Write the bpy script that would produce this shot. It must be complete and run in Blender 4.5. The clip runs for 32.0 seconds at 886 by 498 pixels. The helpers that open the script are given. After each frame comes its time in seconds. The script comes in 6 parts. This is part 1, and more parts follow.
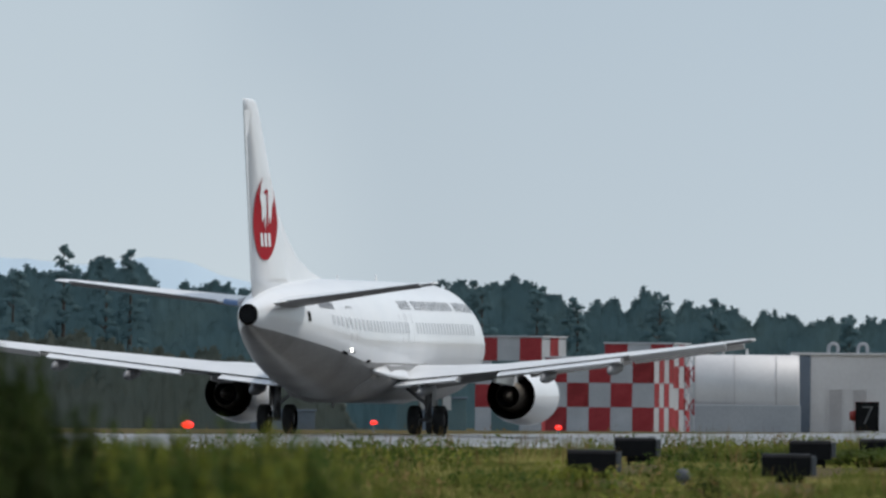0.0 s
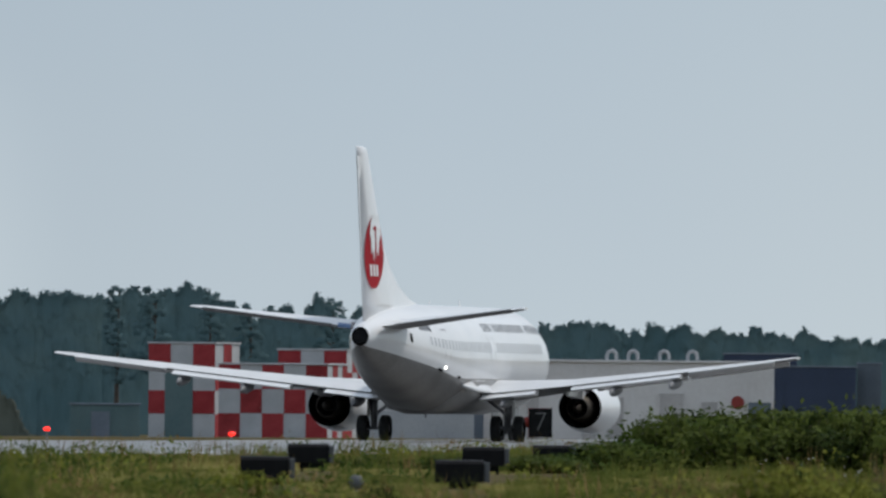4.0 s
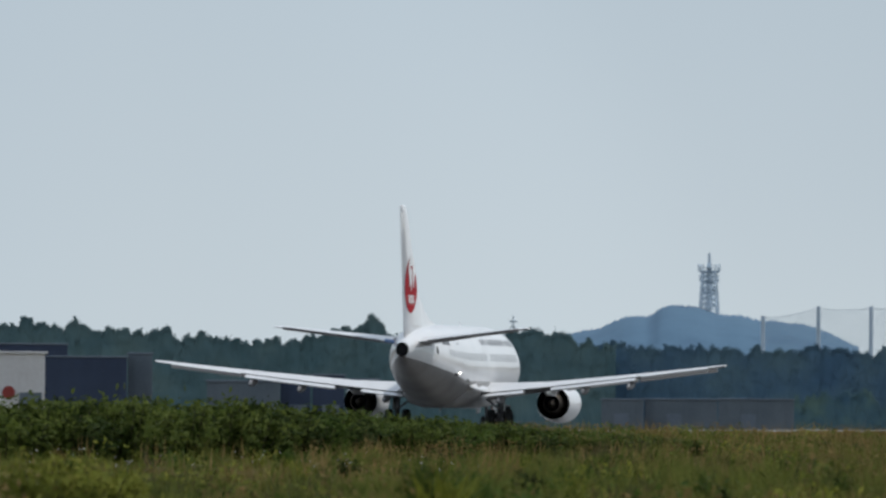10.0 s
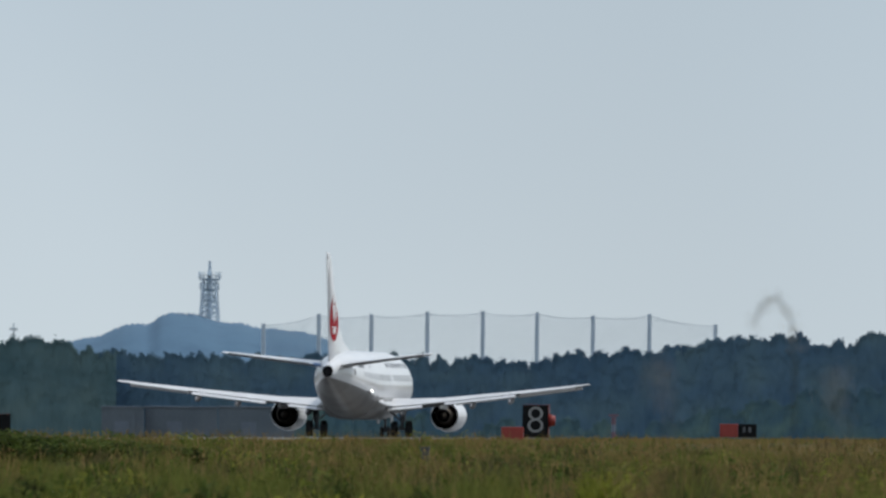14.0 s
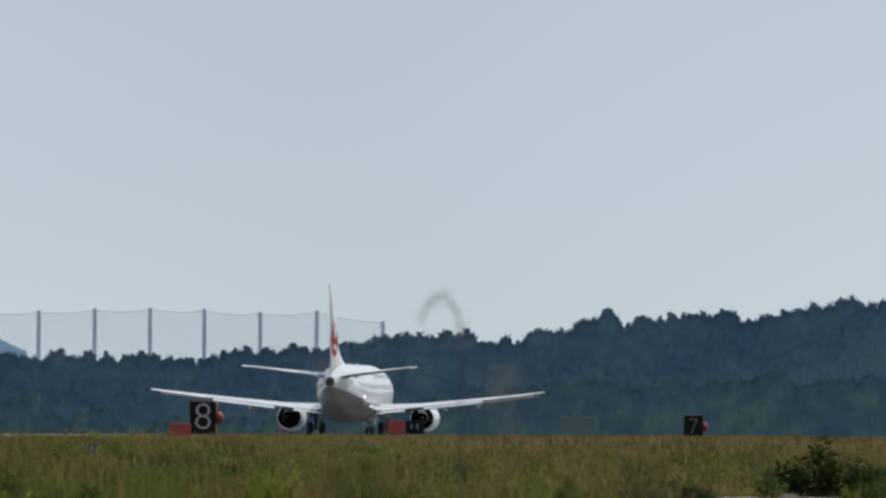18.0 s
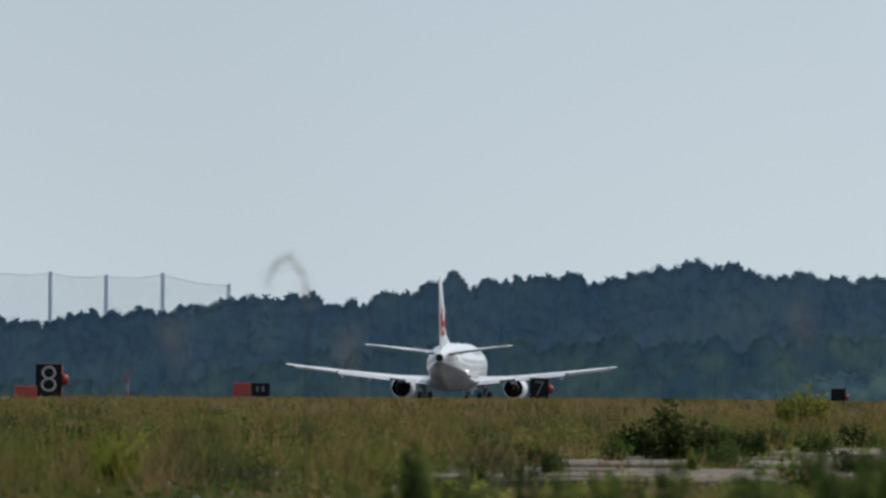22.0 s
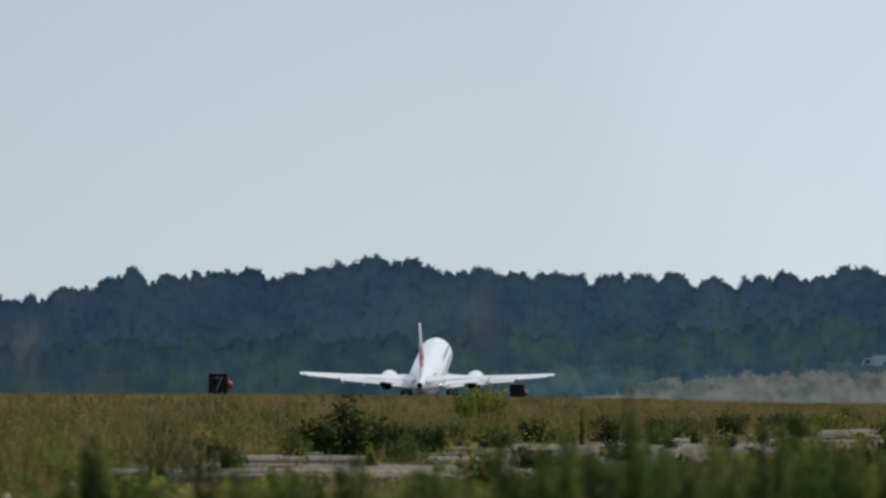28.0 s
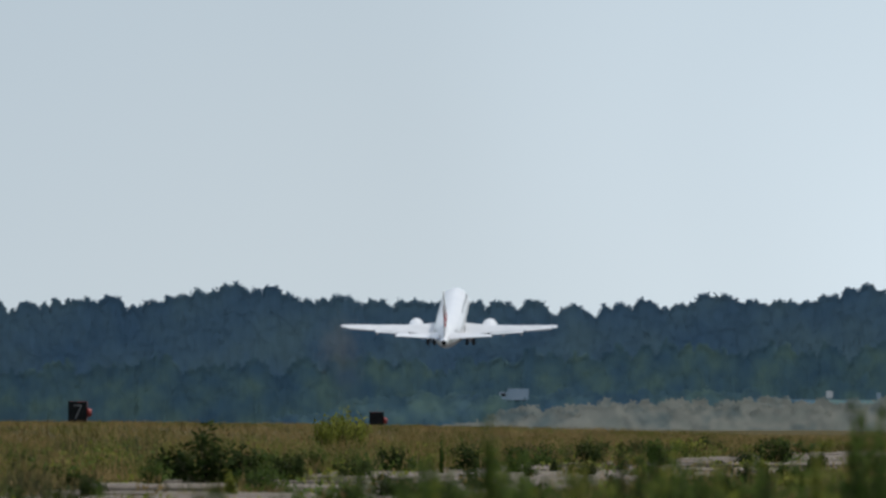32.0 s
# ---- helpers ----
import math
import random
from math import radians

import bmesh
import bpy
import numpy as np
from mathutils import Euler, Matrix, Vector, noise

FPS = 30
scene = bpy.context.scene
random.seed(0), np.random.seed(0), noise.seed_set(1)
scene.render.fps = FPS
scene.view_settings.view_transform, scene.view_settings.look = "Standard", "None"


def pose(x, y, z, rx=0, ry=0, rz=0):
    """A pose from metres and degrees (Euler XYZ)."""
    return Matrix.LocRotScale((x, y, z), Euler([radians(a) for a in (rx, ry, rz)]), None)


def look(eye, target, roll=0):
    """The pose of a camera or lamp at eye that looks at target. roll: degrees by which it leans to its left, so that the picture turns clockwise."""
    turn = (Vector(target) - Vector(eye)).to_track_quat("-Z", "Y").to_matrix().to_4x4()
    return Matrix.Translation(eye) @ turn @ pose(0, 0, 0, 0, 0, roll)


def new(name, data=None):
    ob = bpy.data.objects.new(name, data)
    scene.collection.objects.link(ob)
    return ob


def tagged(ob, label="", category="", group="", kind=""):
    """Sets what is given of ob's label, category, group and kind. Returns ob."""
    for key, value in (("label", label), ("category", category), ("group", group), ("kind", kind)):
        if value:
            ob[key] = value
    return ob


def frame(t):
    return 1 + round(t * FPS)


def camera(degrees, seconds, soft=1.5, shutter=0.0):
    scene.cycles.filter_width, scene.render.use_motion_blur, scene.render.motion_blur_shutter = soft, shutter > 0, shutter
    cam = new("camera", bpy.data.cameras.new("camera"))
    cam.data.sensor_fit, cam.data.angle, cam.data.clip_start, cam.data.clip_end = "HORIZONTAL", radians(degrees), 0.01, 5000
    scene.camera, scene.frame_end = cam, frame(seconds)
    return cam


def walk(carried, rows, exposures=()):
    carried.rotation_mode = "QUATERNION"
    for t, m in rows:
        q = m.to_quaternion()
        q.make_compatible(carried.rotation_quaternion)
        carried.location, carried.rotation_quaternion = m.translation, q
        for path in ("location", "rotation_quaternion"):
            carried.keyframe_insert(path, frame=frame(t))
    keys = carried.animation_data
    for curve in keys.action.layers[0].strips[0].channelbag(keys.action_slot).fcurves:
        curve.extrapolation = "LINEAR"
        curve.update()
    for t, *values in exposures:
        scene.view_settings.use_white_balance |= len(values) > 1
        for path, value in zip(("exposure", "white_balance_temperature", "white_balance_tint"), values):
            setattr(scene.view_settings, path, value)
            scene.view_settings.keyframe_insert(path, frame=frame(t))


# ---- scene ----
from mathutils import geometry

EYE = Vector((0.0, 0.0, 0.62))
LENS = 30134.0          # focal length in units of 1/1568 of the picture's width
HEAD = 6820.6           # the runway's bearing in the same units
SINK = -0.65            # level of the grass field

cam = camera(2.9807, 32.0, soft=2.6)
cam.data.dof.use_dof = True
cam.data.dof.focus_distance = 620.0
cam.data.dof.aperture_fstop = 9.0

# seconds, yaw and pitch of the tripod head in degrees
PAN = [
    (0.0, 11.4777, 0.5541),
    (0.5, 11.3465, 0.5542),
    (1.0, 11.2581, 0.5474),
    (1.5, 11.1307, 0.5504),
    (2.0, 10.9001, 0.5525),
    (2.5, 10.6840, 0.5740),
    (4.5, 10.2126, 0.5849),
    (5.0, 9.9540, 0.5891),
    (5.5, 9.7125, 0.5881),
    (6.0, 9.5054, 0.5956),
    (6.5, 9.2973, 0.5968),
    (7.0, 9.0425, 0.5927),
    (7.5, 8.7565, 0.5881),
    (8.0, 8.4926, 0.5693),
    (8.5, 8.4237, 0.5632),
    (9.0, 8.3391, 0.5601),
    (9.5, 8.2217, 0.5621),
    (10.0, 7.9251, 0.5723),
    (10.5, 7.6392, 0.5700),
    (11.0, 7.3806, 0.5780),
    (11.5, 7.1962, 0.5942),
    (12.0, 7.0608, 0.5938),
    (12.5, 6.8871, 0.5983),
    (13.0, 6.6672, 0.6003),
    (13.5, 6.4278, 0.6133),
    (14.0, 6.2444, 0.6127),
    (14.5, 6.1163, 0.6071),
    (16.5, 5.6198, 0.6108),
    (17.0, 5.3522, 0.6170),
    (17.5, 5.2049, 0.6203),
    (18.0, 5.1251, 0.6111),
    (18.5, 5.0709, 0.6012),
    (19.0, 5.0302, 0.5899),
    (19.5, 5.0082, 0.5810),
    (20.0, 4.9521, 0.5640),
    (20.5, 4.8572, 0.5401),
    (21.0, 4.7534, 0.5166),
    (21.5, 4.6785, 0.5003),
    (22.0, 4.6054, 0.4893),
    (22.5, 4.5184, 0.4789),
    (23.0, 4.4076, 0.4553),
    (23.5, 4.2859, 0.4259),
    (24.0, 4.2060, 0.4114),
    (24.5, 4.1752, 0.4092),
    (26.5, 3.8492, 0.4491),
    (27.0, 3.6995, 0.4637),
    (27.5, 3.5793, 0.4809),
    (28.0, 3.5247, 0.4842),
    (28.5, 3.4839, 0.4852),
    (29.0, 3.4273, 0.4946),
    (29.5, 3.3655, 0.5065),
    (30.0, 3.2902, 0.5157),
    (30.5, 3.2063, 0.5237),
    (31.0, 3.1063, 0.5544),
    (31.5, 3.0532, 0.5739),
    (32.0, 3.0531, 0.5815),
]
walk(cam, [(t, pose(*EYE, 90 + pitch, 0, yaw) @ pose(0, 0, 0, 0, 0, 0.498)) for t, yaw, pitch in PAN],
     ((0.0, 0.0), (2.5, 0.0), (4.5, -0.1), (5.0, -0.1), (6.0, -0.06), (7.0, -0.04), (10.0, -0.04), (12.0, 0.0), (32.0, 0.0)))


# ---------------------------------------------------------------- light
SUN_EL, SUN_AZ = radians(57), radians(55)     # azimuth from +y towards +x
world = bpy.data.worlds.new("sky")
scene.world = world
world.use_nodes = True
wn, wl = world.node_tree.nodes, world.node_tree.links
wn.clear()
w_out = wn.new("ShaderNodeOutputWorld")
w_bg = wn.new("ShaderNodeBackground")
w_sky = wn.new("ShaderNodeTexSky")
w_sky.sky_type = "NISHITA"
w_sky.sun_disc = False
w_sky.sun_elevation, w_sky.sun_rotation = SUN_EL, SUN_AZ
w_sky.dust_density, w_sky.air_density = 3.0, 1.2
w_co = wn.new("ShaderNodeTexCoord")
w_sep = wn.new("ShaderNodeSeparateXYZ")
wl.new(w_co.outputs["Generated"], w_sep.inputs[0])
w_noise = wn.new("ShaderNodeTexNoise")
w_noise.inputs["Scale"].default_value = 22.0
w_noise.inputs["Detail"].default_value = 1.5
wl.new(w_co.outputs["Generated"], w_noise.inputs["Vector"])
w_add = wn.new("ShaderNodeMath")
w_add.operation = "MULTIPLY_ADD"
wl.new(w_noise.outputs["Fac"], w_add.inputs[0])
w_add.inputs[1].default_value = 0.022
wl.new(w_sep.outputs["Z"], w_add.inputs[2])
w_ramp = wn.new("ShaderNodeValToRGB")
wl.new(w_add.outputs[0], w_ramp.inputs[0])
els = w_ramp.color_ramp.elements
els[0].position, els[0].color = 0.008, (6.92, 7.87, 8.43, 1)
els[1].position, els[1].color = 0.04, (5.7, 6.8, 7.72, 1)
for p, c in ((0.022, (6.35, 7.35, 8.08, 1)), (0.3, (5.2, 6.1, 7.2, 1)), (1.0, (4.8, 5.8, 7.4, 1))):
    els.new(p).color = c
w_mix = wn.new("ShaderNodeMix")
w_mix.data_type = "RGBA"
w_mix.inputs[0].default_value = 0.93
wl.new(w_sky.outputs[0], w_mix.inputs[6])
wl.new(w_ramp.outputs[0], w_mix.inputs[7])
# broad soft cloud tones along the horizon
w_div = wn.new("ShaderNodeMath")
w_div.operation = "DIVIDE"
wl.new(w_sep.outputs["X"], w_div.inputs[0])
wl.new(w_sep.outputs["Y"], w_div.inputs[1])
w_warp = wn.new("ShaderNodeMath")
w_warp.operation = "MULTIPLY_ADD"
wl.new(w_noise.outputs["Fac"], w_warp.inputs[0])
w_warp.inputs[1].default_value = 0.05
wl.new(w_div.outputs[0], w_warp.inputs[2])
w_map = wn.new("ShaderNodeMapRange")
w_map.inputs[1].default_value, w_map.inputs[2].default_value = -0.195, 0.045
wl.new(w_warp.outputs[0], w_map.inputs[0])
w_tone = wn.new("ShaderNodeValToRGB")
w_tone.color_ramp.interpolation = "EASE"
tn = w_tone.color_ramp.elements
tn[0].position, tn[0].color = 0.0, (1.02, 1.02, 1.02, 1)
tn[1].position, tn[1].color = 1.0, (1.22, 1.2, 1.17, 1)
for p, g in ((0.05, 0.93), (0.1, 0.95), (0.16, 0.97), (0.27, 1.01), (0.35, 1.04), (0.42, 1.0), (0.52, 0.96), (0.66, 1.02), (0.76, 1.16), (0.88, 1.37)):
    tn.new(p).color = (g * 0.985, g, g * 1.02, 1) if p < 0.2 else (g, g, g, 1)
wl.new(w_map.outputs[0], w_tone.inputs[0])
w_mul = wn.new("ShaderNodeMix")
w_mul.data_type, w_mul.blend_type = "RGBA", "MULTIPLY"
w_mul.inputs[0].default_value = 1.0
wl.new(w_mix.outputs[2], w_mul.inputs[6])
wl.new(w_tone.outputs[0], w_mul.inputs[7])
wl.new(w_mul.outputs[2], w_bg.inputs["Color"])
w_bg.inputs["Strength"].default_value = 0.088
wl.new(w_bg.outputs[0], w_out.inputs[0])

sun = new("sun", bpy.data.lights.new("sun", "SUN"))
sun.data.energy, sun.data.angle, sun.data.color = 2.2, radians(3.0), (1.0, 0.96, 0.9)
sun.matrix_world = look((0, 0, 50), (-math.sin(SUN_AZ) * math.cos(SUN_EL), -math.cos(SUN_AZ) * math.cos(SUN_EL), 50 - math.sin(SUN_EL)))


# ---------------------------------------------------------------- materials
def mat(name, colours, scale=1.0, rough=0.6, metal=0.0, bump=0.0, fine=0.0, coords="Object", random=0.0, island=0.0, coat=0.0, detail=6.0, glow=0.0, sheer=0.0, gloss=0.5):
    """Colours laid over one another by noise of that scale (per metre), a finer grain, and a shift from piece to piece."""
    m = bpy.data.materials.new(name)
    m.use_nodes = True
    n, l = m.node_tree.nodes, m.node_tree.links
    b = n["Principled BSDF"]
    b.inputs["Roughness"].default_value, b.inputs["Metallic"].default_value = rough, metal
    b.inputs["Coat Weight"].default_value = coat
    b.inputs["Specular IOR Level"].default_value = 0.08 if sheer else gloss
    co = n.new("ShaderNodeTexCoord")
    noi = n.new("ShaderNodeTexNoise")
    noi.inputs["Scale"].default_value, noi.inputs["Detail"].default_value = scale, detail
    l.new(co.outputs[coords], noi.inputs["Vector"])
    ramp = n.new("ShaderNodeValToRGB")
    e = ramp.color_ramp.elements
    k = len(colours)
    e[0].position, e[0].color = 0.32, (*colours[0], 1)
    e[1].position, e[1].color = 0.68, (*colours[-1], 1)
    for i in range(1, k - 1):
        e.new(0.32 + 0.36 * i / (k - 1)).color = (*colours[i], 1)
    l.new(noi.outputs["Fac"], ramp.inputs[0])
    if island or random:
        src = n.new("ShaderNodeNewGeometry" if island else "ShaderNodeObjectInfo")
        add = n.new("ShaderNodeMath")
        add.operation = "MULTIPLY_ADD"
        l.new(src.outputs["Random Per Island" if island else "Random"], add.inputs[0])
        add.inputs[1].default_value = island or random
        sub = n.new("ShaderNodeMath")
        sub.operation = "SUBTRACT"
        l.new(noi.outputs["Fac"], sub.inputs[0])
        sub.inputs[1].default_value = (island or random) / 2
        l.new(sub.outputs[0], add.inputs[2])
        l.new(add.outputs[0], ramp.inputs[0])
    out = ramp.outputs[0]
    if fine or bump:
        f2 = n.new("ShaderNodeTexNoise")
        f2.inputs["Scale"].default_value, f2.inputs["Detail"].default_value = scale * 14, 4.0
        l.new(co.outputs[coords], f2.inputs["Vector"])
        if fine:
            mx = n.new("ShaderNodeMix")
            mx.data_type, mx.blend_type = "RGBA", "OVERLAY"
            mx.inputs[0].default_value = fine
            l.new(out, mx.inputs[6])
            l.new(f2.outputs["Fac"], mx.inputs[7])
            out = mx.outputs[2]
        if bump:
            bp = n.new("ShaderNodeBump")
            bp.inputs["Strength"].default_value, bp.inputs["Distance"].default_value = bump, 0.02
            l.new(f2.outputs["Fac"], bp.inputs["Height"])
            l.new(bp.outputs[0], b.inputs["Normal"])
    l.new(out, b.inputs["Base Color"])
    if sheer:
        b.inputs["Transmission Weight"].default_value = 0.0
        tr = n.new("ShaderNodeBsdfTranslucent")
        l.new(out, tr.inputs["Color"])
        mix = n.new("ShaderNodeMixShader")
        mix.inputs[0].default_value = sheer
        l.new(b.outputs[0], mix.inputs[1])
        l.new(tr.outputs[0], mix.inputs[2])
        l.new(mix.outputs[0], n["Material Output"].inputs[0])
    if glow:
        b.inputs["Emission Color"].default_value = (*colours[0], 1)
        b.inputs["Emission Strength"].default_value = glow
    return m


M_white = mat("white_paint", [(0.74, 0.75, 0.76), (0.8, 0.8, 0.8)], 0.5, 0.28, fine=0.08, coat=0.35)
# Belly grey kept darker than its paint, so shade beneath is in the colour.
M_belly = mat("shaded_grey_belly_paint", [(0.145, 0.137, 0.13), (0.19, 0.181, 0.173), (0.235, 0.225, 0.216)], 0.5, 0.42, fine=0.25, coat=0.15)
M_wing = mat("wing_grey", [(0.6, 0.605, 0.61), (0.7, 0.7, 0.7)], 0.7, 0.35, fine=0.1)
# Darker copy of the wing grey: shade of the undersides put into colour.
M_wing_lo = mat("wing_underside_shade_grey", [(0.16, 0.16, 0.165), (0.22, 0.22, 0.225)], 0.7, 0.5, fine=0.12)
M_metal = mat("bare_metal", [(0.55, 0.55, 0.55), (0.68, 0.67, 0.66)], 1.2, 0.25, 0.9, fine=0.1)
M_hot = mat("burnt_metal", [(0.09, 0.08, 0.07), (0.2, 0.17, 0.14)], 2.0, 0.45, 0.8, fine=0.2)
M_soot = mat("sooty_black", [(0.006, 0.006, 0.007), (0.014, 0.014, 0.015)], 3.0, 0.8, gloss=0.1)
M_tyre = mat("tyre_rubber", [(0.014, 0.014, 0.016), (0.03, 0.03, 0.03)], 4.0, 0.85, fine=0.2)
M_strut = mat("gear_leg_paint", [(0.2, 0.2, 0.21), (0.32, 0.32, 0.33)], 3.0, 0.4, 0.4)
M_red = mat("red_tail_paint", [(0.3, 0.003, 0.01), (0.35, 0.006, 0.015)], 1.0, 0.6, gloss=0.12)
M_ink = mat("dark_grey_lettering", [(0.11, 0.12, 0.135), (0.15, 0.16, 0.175)], 2.0, 0.4)
M_pane = mat("cabin_window_glass", [(0.56, 0.575, 0.59), (0.64, 0.65, 0.665)], 2.0, 0.2)
M_blue_plate = mat("dull_blue_paint", [(0.12, 0.2, 0.36), (0.16, 0.25, 0.42)], 1.0, 0.5)
M_cockpit = mat("cockpit_glass", [(0.015, 0.018, 0.02), (0.03, 0.035, 0.04)], 2.0, 0.06)
# Glow that imitates a glint on the rear fuselage.
M_glint = mat("white_glint_glow", [(1.0, 0.97, 0.9), (1.0, 0.97, 0.9)], 1.0, 0.2, glow=7.0)

M_asphalt = mat("runway_asphalt", [(0.1, 0.099, 0.098), (0.13, 0.128, 0.126), (0.16, 0.157, 0.153)], 0.08, 0.38, fine=0.3, bump=0.15)
M_paint = mat("runway_marking_paint", [(0.6, 0.6, 0.58), (0.75, 0.75, 0.73)], 0.4, 0.6, fine=0.3)
M_soil = mat("field_soil", [(0.07, 0.062, 0.032), (0.105, 0.085, 0.05), (0.07, 0.07, 0.03)], 0.12, 0.95, fine=0.4, bump=0.5, gloss=0.0)
M_conc = mat("weathered_concrete", [(0.105, 0.085, 0.066), (0.165, 0.136, 0.108), (0.235, 0.198, 0.158)], 0.35, 0.95, fine=0.35, bump=0.3, random=0.25, gloss=0.08)
M_post = mat("red_white_post_paint", [(0.14, 0.085, 0.105), (0.17, 0.1, 0.12)], 0.5, 0.8)
M_grass = mat("field_grass", [(0.054, 0.066, 0.013), (0.088, 0.09, 0.019), (0.13, 0.11, 0.029)], 0.35, 0.8, island=0.12, sheer=0.3)
M_straw = mat("dry_grass", [(0.115, 0.08, 0.029), (0.17, 0.12, 0.045), (0.23, 0.168, 0.07)], 0.4, 0.85, island=0.15, sheer=0.25)
M_lush = mat("green_grass", [(0.085, 0.108, 0.022), (0.122, 0.145, 0.03), (0.165, 0.168, 0.04)], 0.4, 0.75, island=0.15, sheer=0.45)
M_mown = mat("short_bleached_grass", [(0.25, 0.23, 0.066), (0.31, 0.278, 0.086), (0.37, 0.325, 0.12)], 0.4, 0.8, island=0.15, sheer=0.4)
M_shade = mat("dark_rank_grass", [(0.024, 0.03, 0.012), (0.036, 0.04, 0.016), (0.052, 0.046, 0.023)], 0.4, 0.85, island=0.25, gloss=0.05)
M_leaf = mat("shrub_leaves", [(0.036, 0.064, 0.012), (0.055, 0.092, 0.015), (0.088, 0.126, 0.024)], 0.7, 0.7, island=0.3, sheer=0.4)
M_bank = mat("bank_shrub_leaves", [(0.047, 0.07, 0.012), (0.07, 0.098, 0.017), (0.105, 0.132, 0.027)], 0.7, 0.7, island=0.3, sheer=0.4)
# Darkest leaf tone; on the near weeds it stands for shade.
M_leaf_dk = mat("dark_and_shaded_leaves", [(0.015, 0.028, 0.005), (0.023, 0.04, 0.007), (0.04, 0.054, 0.011)], 0.7, 0.8, island=0.4, sheer=0.25)
M_leaf_yl = mat("yellow_green_leaves", [(0.125, 0.15, 0.022), (0.175, 0.195, 0.028), (0.23, 0.23, 0.042)], 0.8, 0.7, island=0.3, sheer=0.4)
M_stem = mat("plant_stems", [(0.04, 0.042, 0.014), (0.07, 0.062, 0.024)], 2.0, 0.8)
M_plume = mat("grass_plume", [(0.42, 0.38, 0.31), (0.52, 0.47, 0.39)], 2.0, 0.85, island=0.5, sheer=0.3)
M_bloom = mat("white_blossom", [(0.42, 0.41, 0.37), (0.52, 0.51, 0.46)], 3.0, 0.7)
# Far foliage is tinted blue: distance haze mixed into the leaf colours.
M_pine = mat("hazed_pine_needles", [(0.075, 0.131, 0.141), (0.092, 0.15, 0.158), (0.112, 0.17, 0.168)], 0.15, 0.9, island=0.06, gloss=0.1)
M_wood_far = mat("hazed_conifer_foliage", [(0.066, 0.121, 0.181), (0.083, 0.142, 0.191), (0.104, 0.166, 0.193)], 0.12, 0.95, island=0.05, gloss=0.1)
M_under = mat("hazed_undergrowth", [(0.058, 0.11, 0.155), (0.08, 0.14, 0.158), (0.115, 0.18, 0.155)], 0.22, 0.95, island=0.05, gloss=0.1)
M_reed = mat("pale_reeds", [(0.215, 0.22, 0.18), (0.265, 0.255, 0.205), (0.14, 0.17, 0.155)], 0.22, 0.9, island=0.15)
M_bark = mat("pine_bark", [(0.05, 0.04, 0.035), (0.09, 0.07, 0.055)], 1.5, 0.9, fine=0.3)
# Hill, mountain and tower steel have the haze before them mixed into their colours.
M_hill = mat("hazed_hill_woods", [(0.062, 0.133, 0.21), (0.07, 0.146, 0.224), (0.055, 0.12, 0.195)], 0.05, 0.95, fine=0.1)
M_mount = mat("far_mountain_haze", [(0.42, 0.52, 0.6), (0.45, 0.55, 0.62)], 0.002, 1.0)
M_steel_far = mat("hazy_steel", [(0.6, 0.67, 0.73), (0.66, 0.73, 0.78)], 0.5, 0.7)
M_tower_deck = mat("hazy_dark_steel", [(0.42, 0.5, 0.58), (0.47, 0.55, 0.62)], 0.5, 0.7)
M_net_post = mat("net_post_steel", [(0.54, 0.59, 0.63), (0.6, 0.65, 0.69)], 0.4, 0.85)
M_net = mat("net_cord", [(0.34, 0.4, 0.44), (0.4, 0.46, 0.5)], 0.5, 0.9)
M_chk_red = mat("checker_red_paint", [(0.27, 0.03, 0.035), (0.34, 0.045, 0.05), (0.22, 0.028, 0.03)], 0.6, 0.7, fine=0.2, random=0.3, gloss=0.15)
M_chk_wht = mat("checker_white_paint", [(0.38, 0.39, 0.405), (0.47, 0.48, 0.495)], 0.6, 0.6, fine=0.2, random=0.3)
M_shed = mat("pale_shed_cladding", [(0.63, 0.6, 0.58), (0.72, 0.695, 0.675)], 0.25, 0.7, fine=0.2)
M_shed_dk = mat("shed_doors", [(0.42, 0.395, 0.385), (0.5, 0.475, 0.46)], 0.4, 0.7, fine=0.15)
M_tank = mat("galvanised_sheet", [(0.56, 0.54, 0.53), (0.66, 0.64, 0.625)], 0.3, 0.6, 0.1, fine=0.1)
# White paint dulled to blue-grey to hold the haze at that range.
M_truck = mat("hazed_white_paint", [(0.24, 0.31, 0.37), (0.3, 0.36, 0.42)], 0.6, 0.7, fine=0.1)
# Cladding greyed towards blue, with the haze of distance put in its colour.
M_store = mat("hazed_store_cladding", [(0.115, 0.14, 0.165), (0.15, 0.175, 0.2)], 0.3, 0.8, fine=0.15, gloss=0.2)
M_plinth = mat("grey_plinth_render", [(0.34, 0.35, 0.37), (0.4, 0.41, 0.425)], 0.3, 0.8, fine=0.15)
M_tan = mat("tan_dune_grass", [(0.07, 0.088, 0.075), (0.1, 0.11, 0.085), (0.06, 0.088, 0.078)], 0.06, 0.9, island=0.12)
M_teal = mat("teal_sheet", [(0.07, 0.13, 0.14), (0.1, 0.16, 0.165)], 0.3, 0.6, fine=0.15)
M_navy = mat("navy_cladding", [(0.02, 0.035, 0.075), (0.03, 0.048, 0.095)], 0.3, 0.55, fine=0.15)
M_slate = mat("blue_grey_cladding", [(0.11, 0.14, 0.18), (0.15, 0.18, 0.22)], 0.3, 0.55, fine=0.15)
M_black = mat("black_powder_coat", [(0.006, 0.0065, 0.007), (0.012, 0.012, 0.013)], 2.5, 0.7, fine=0.2, gloss=0.1)
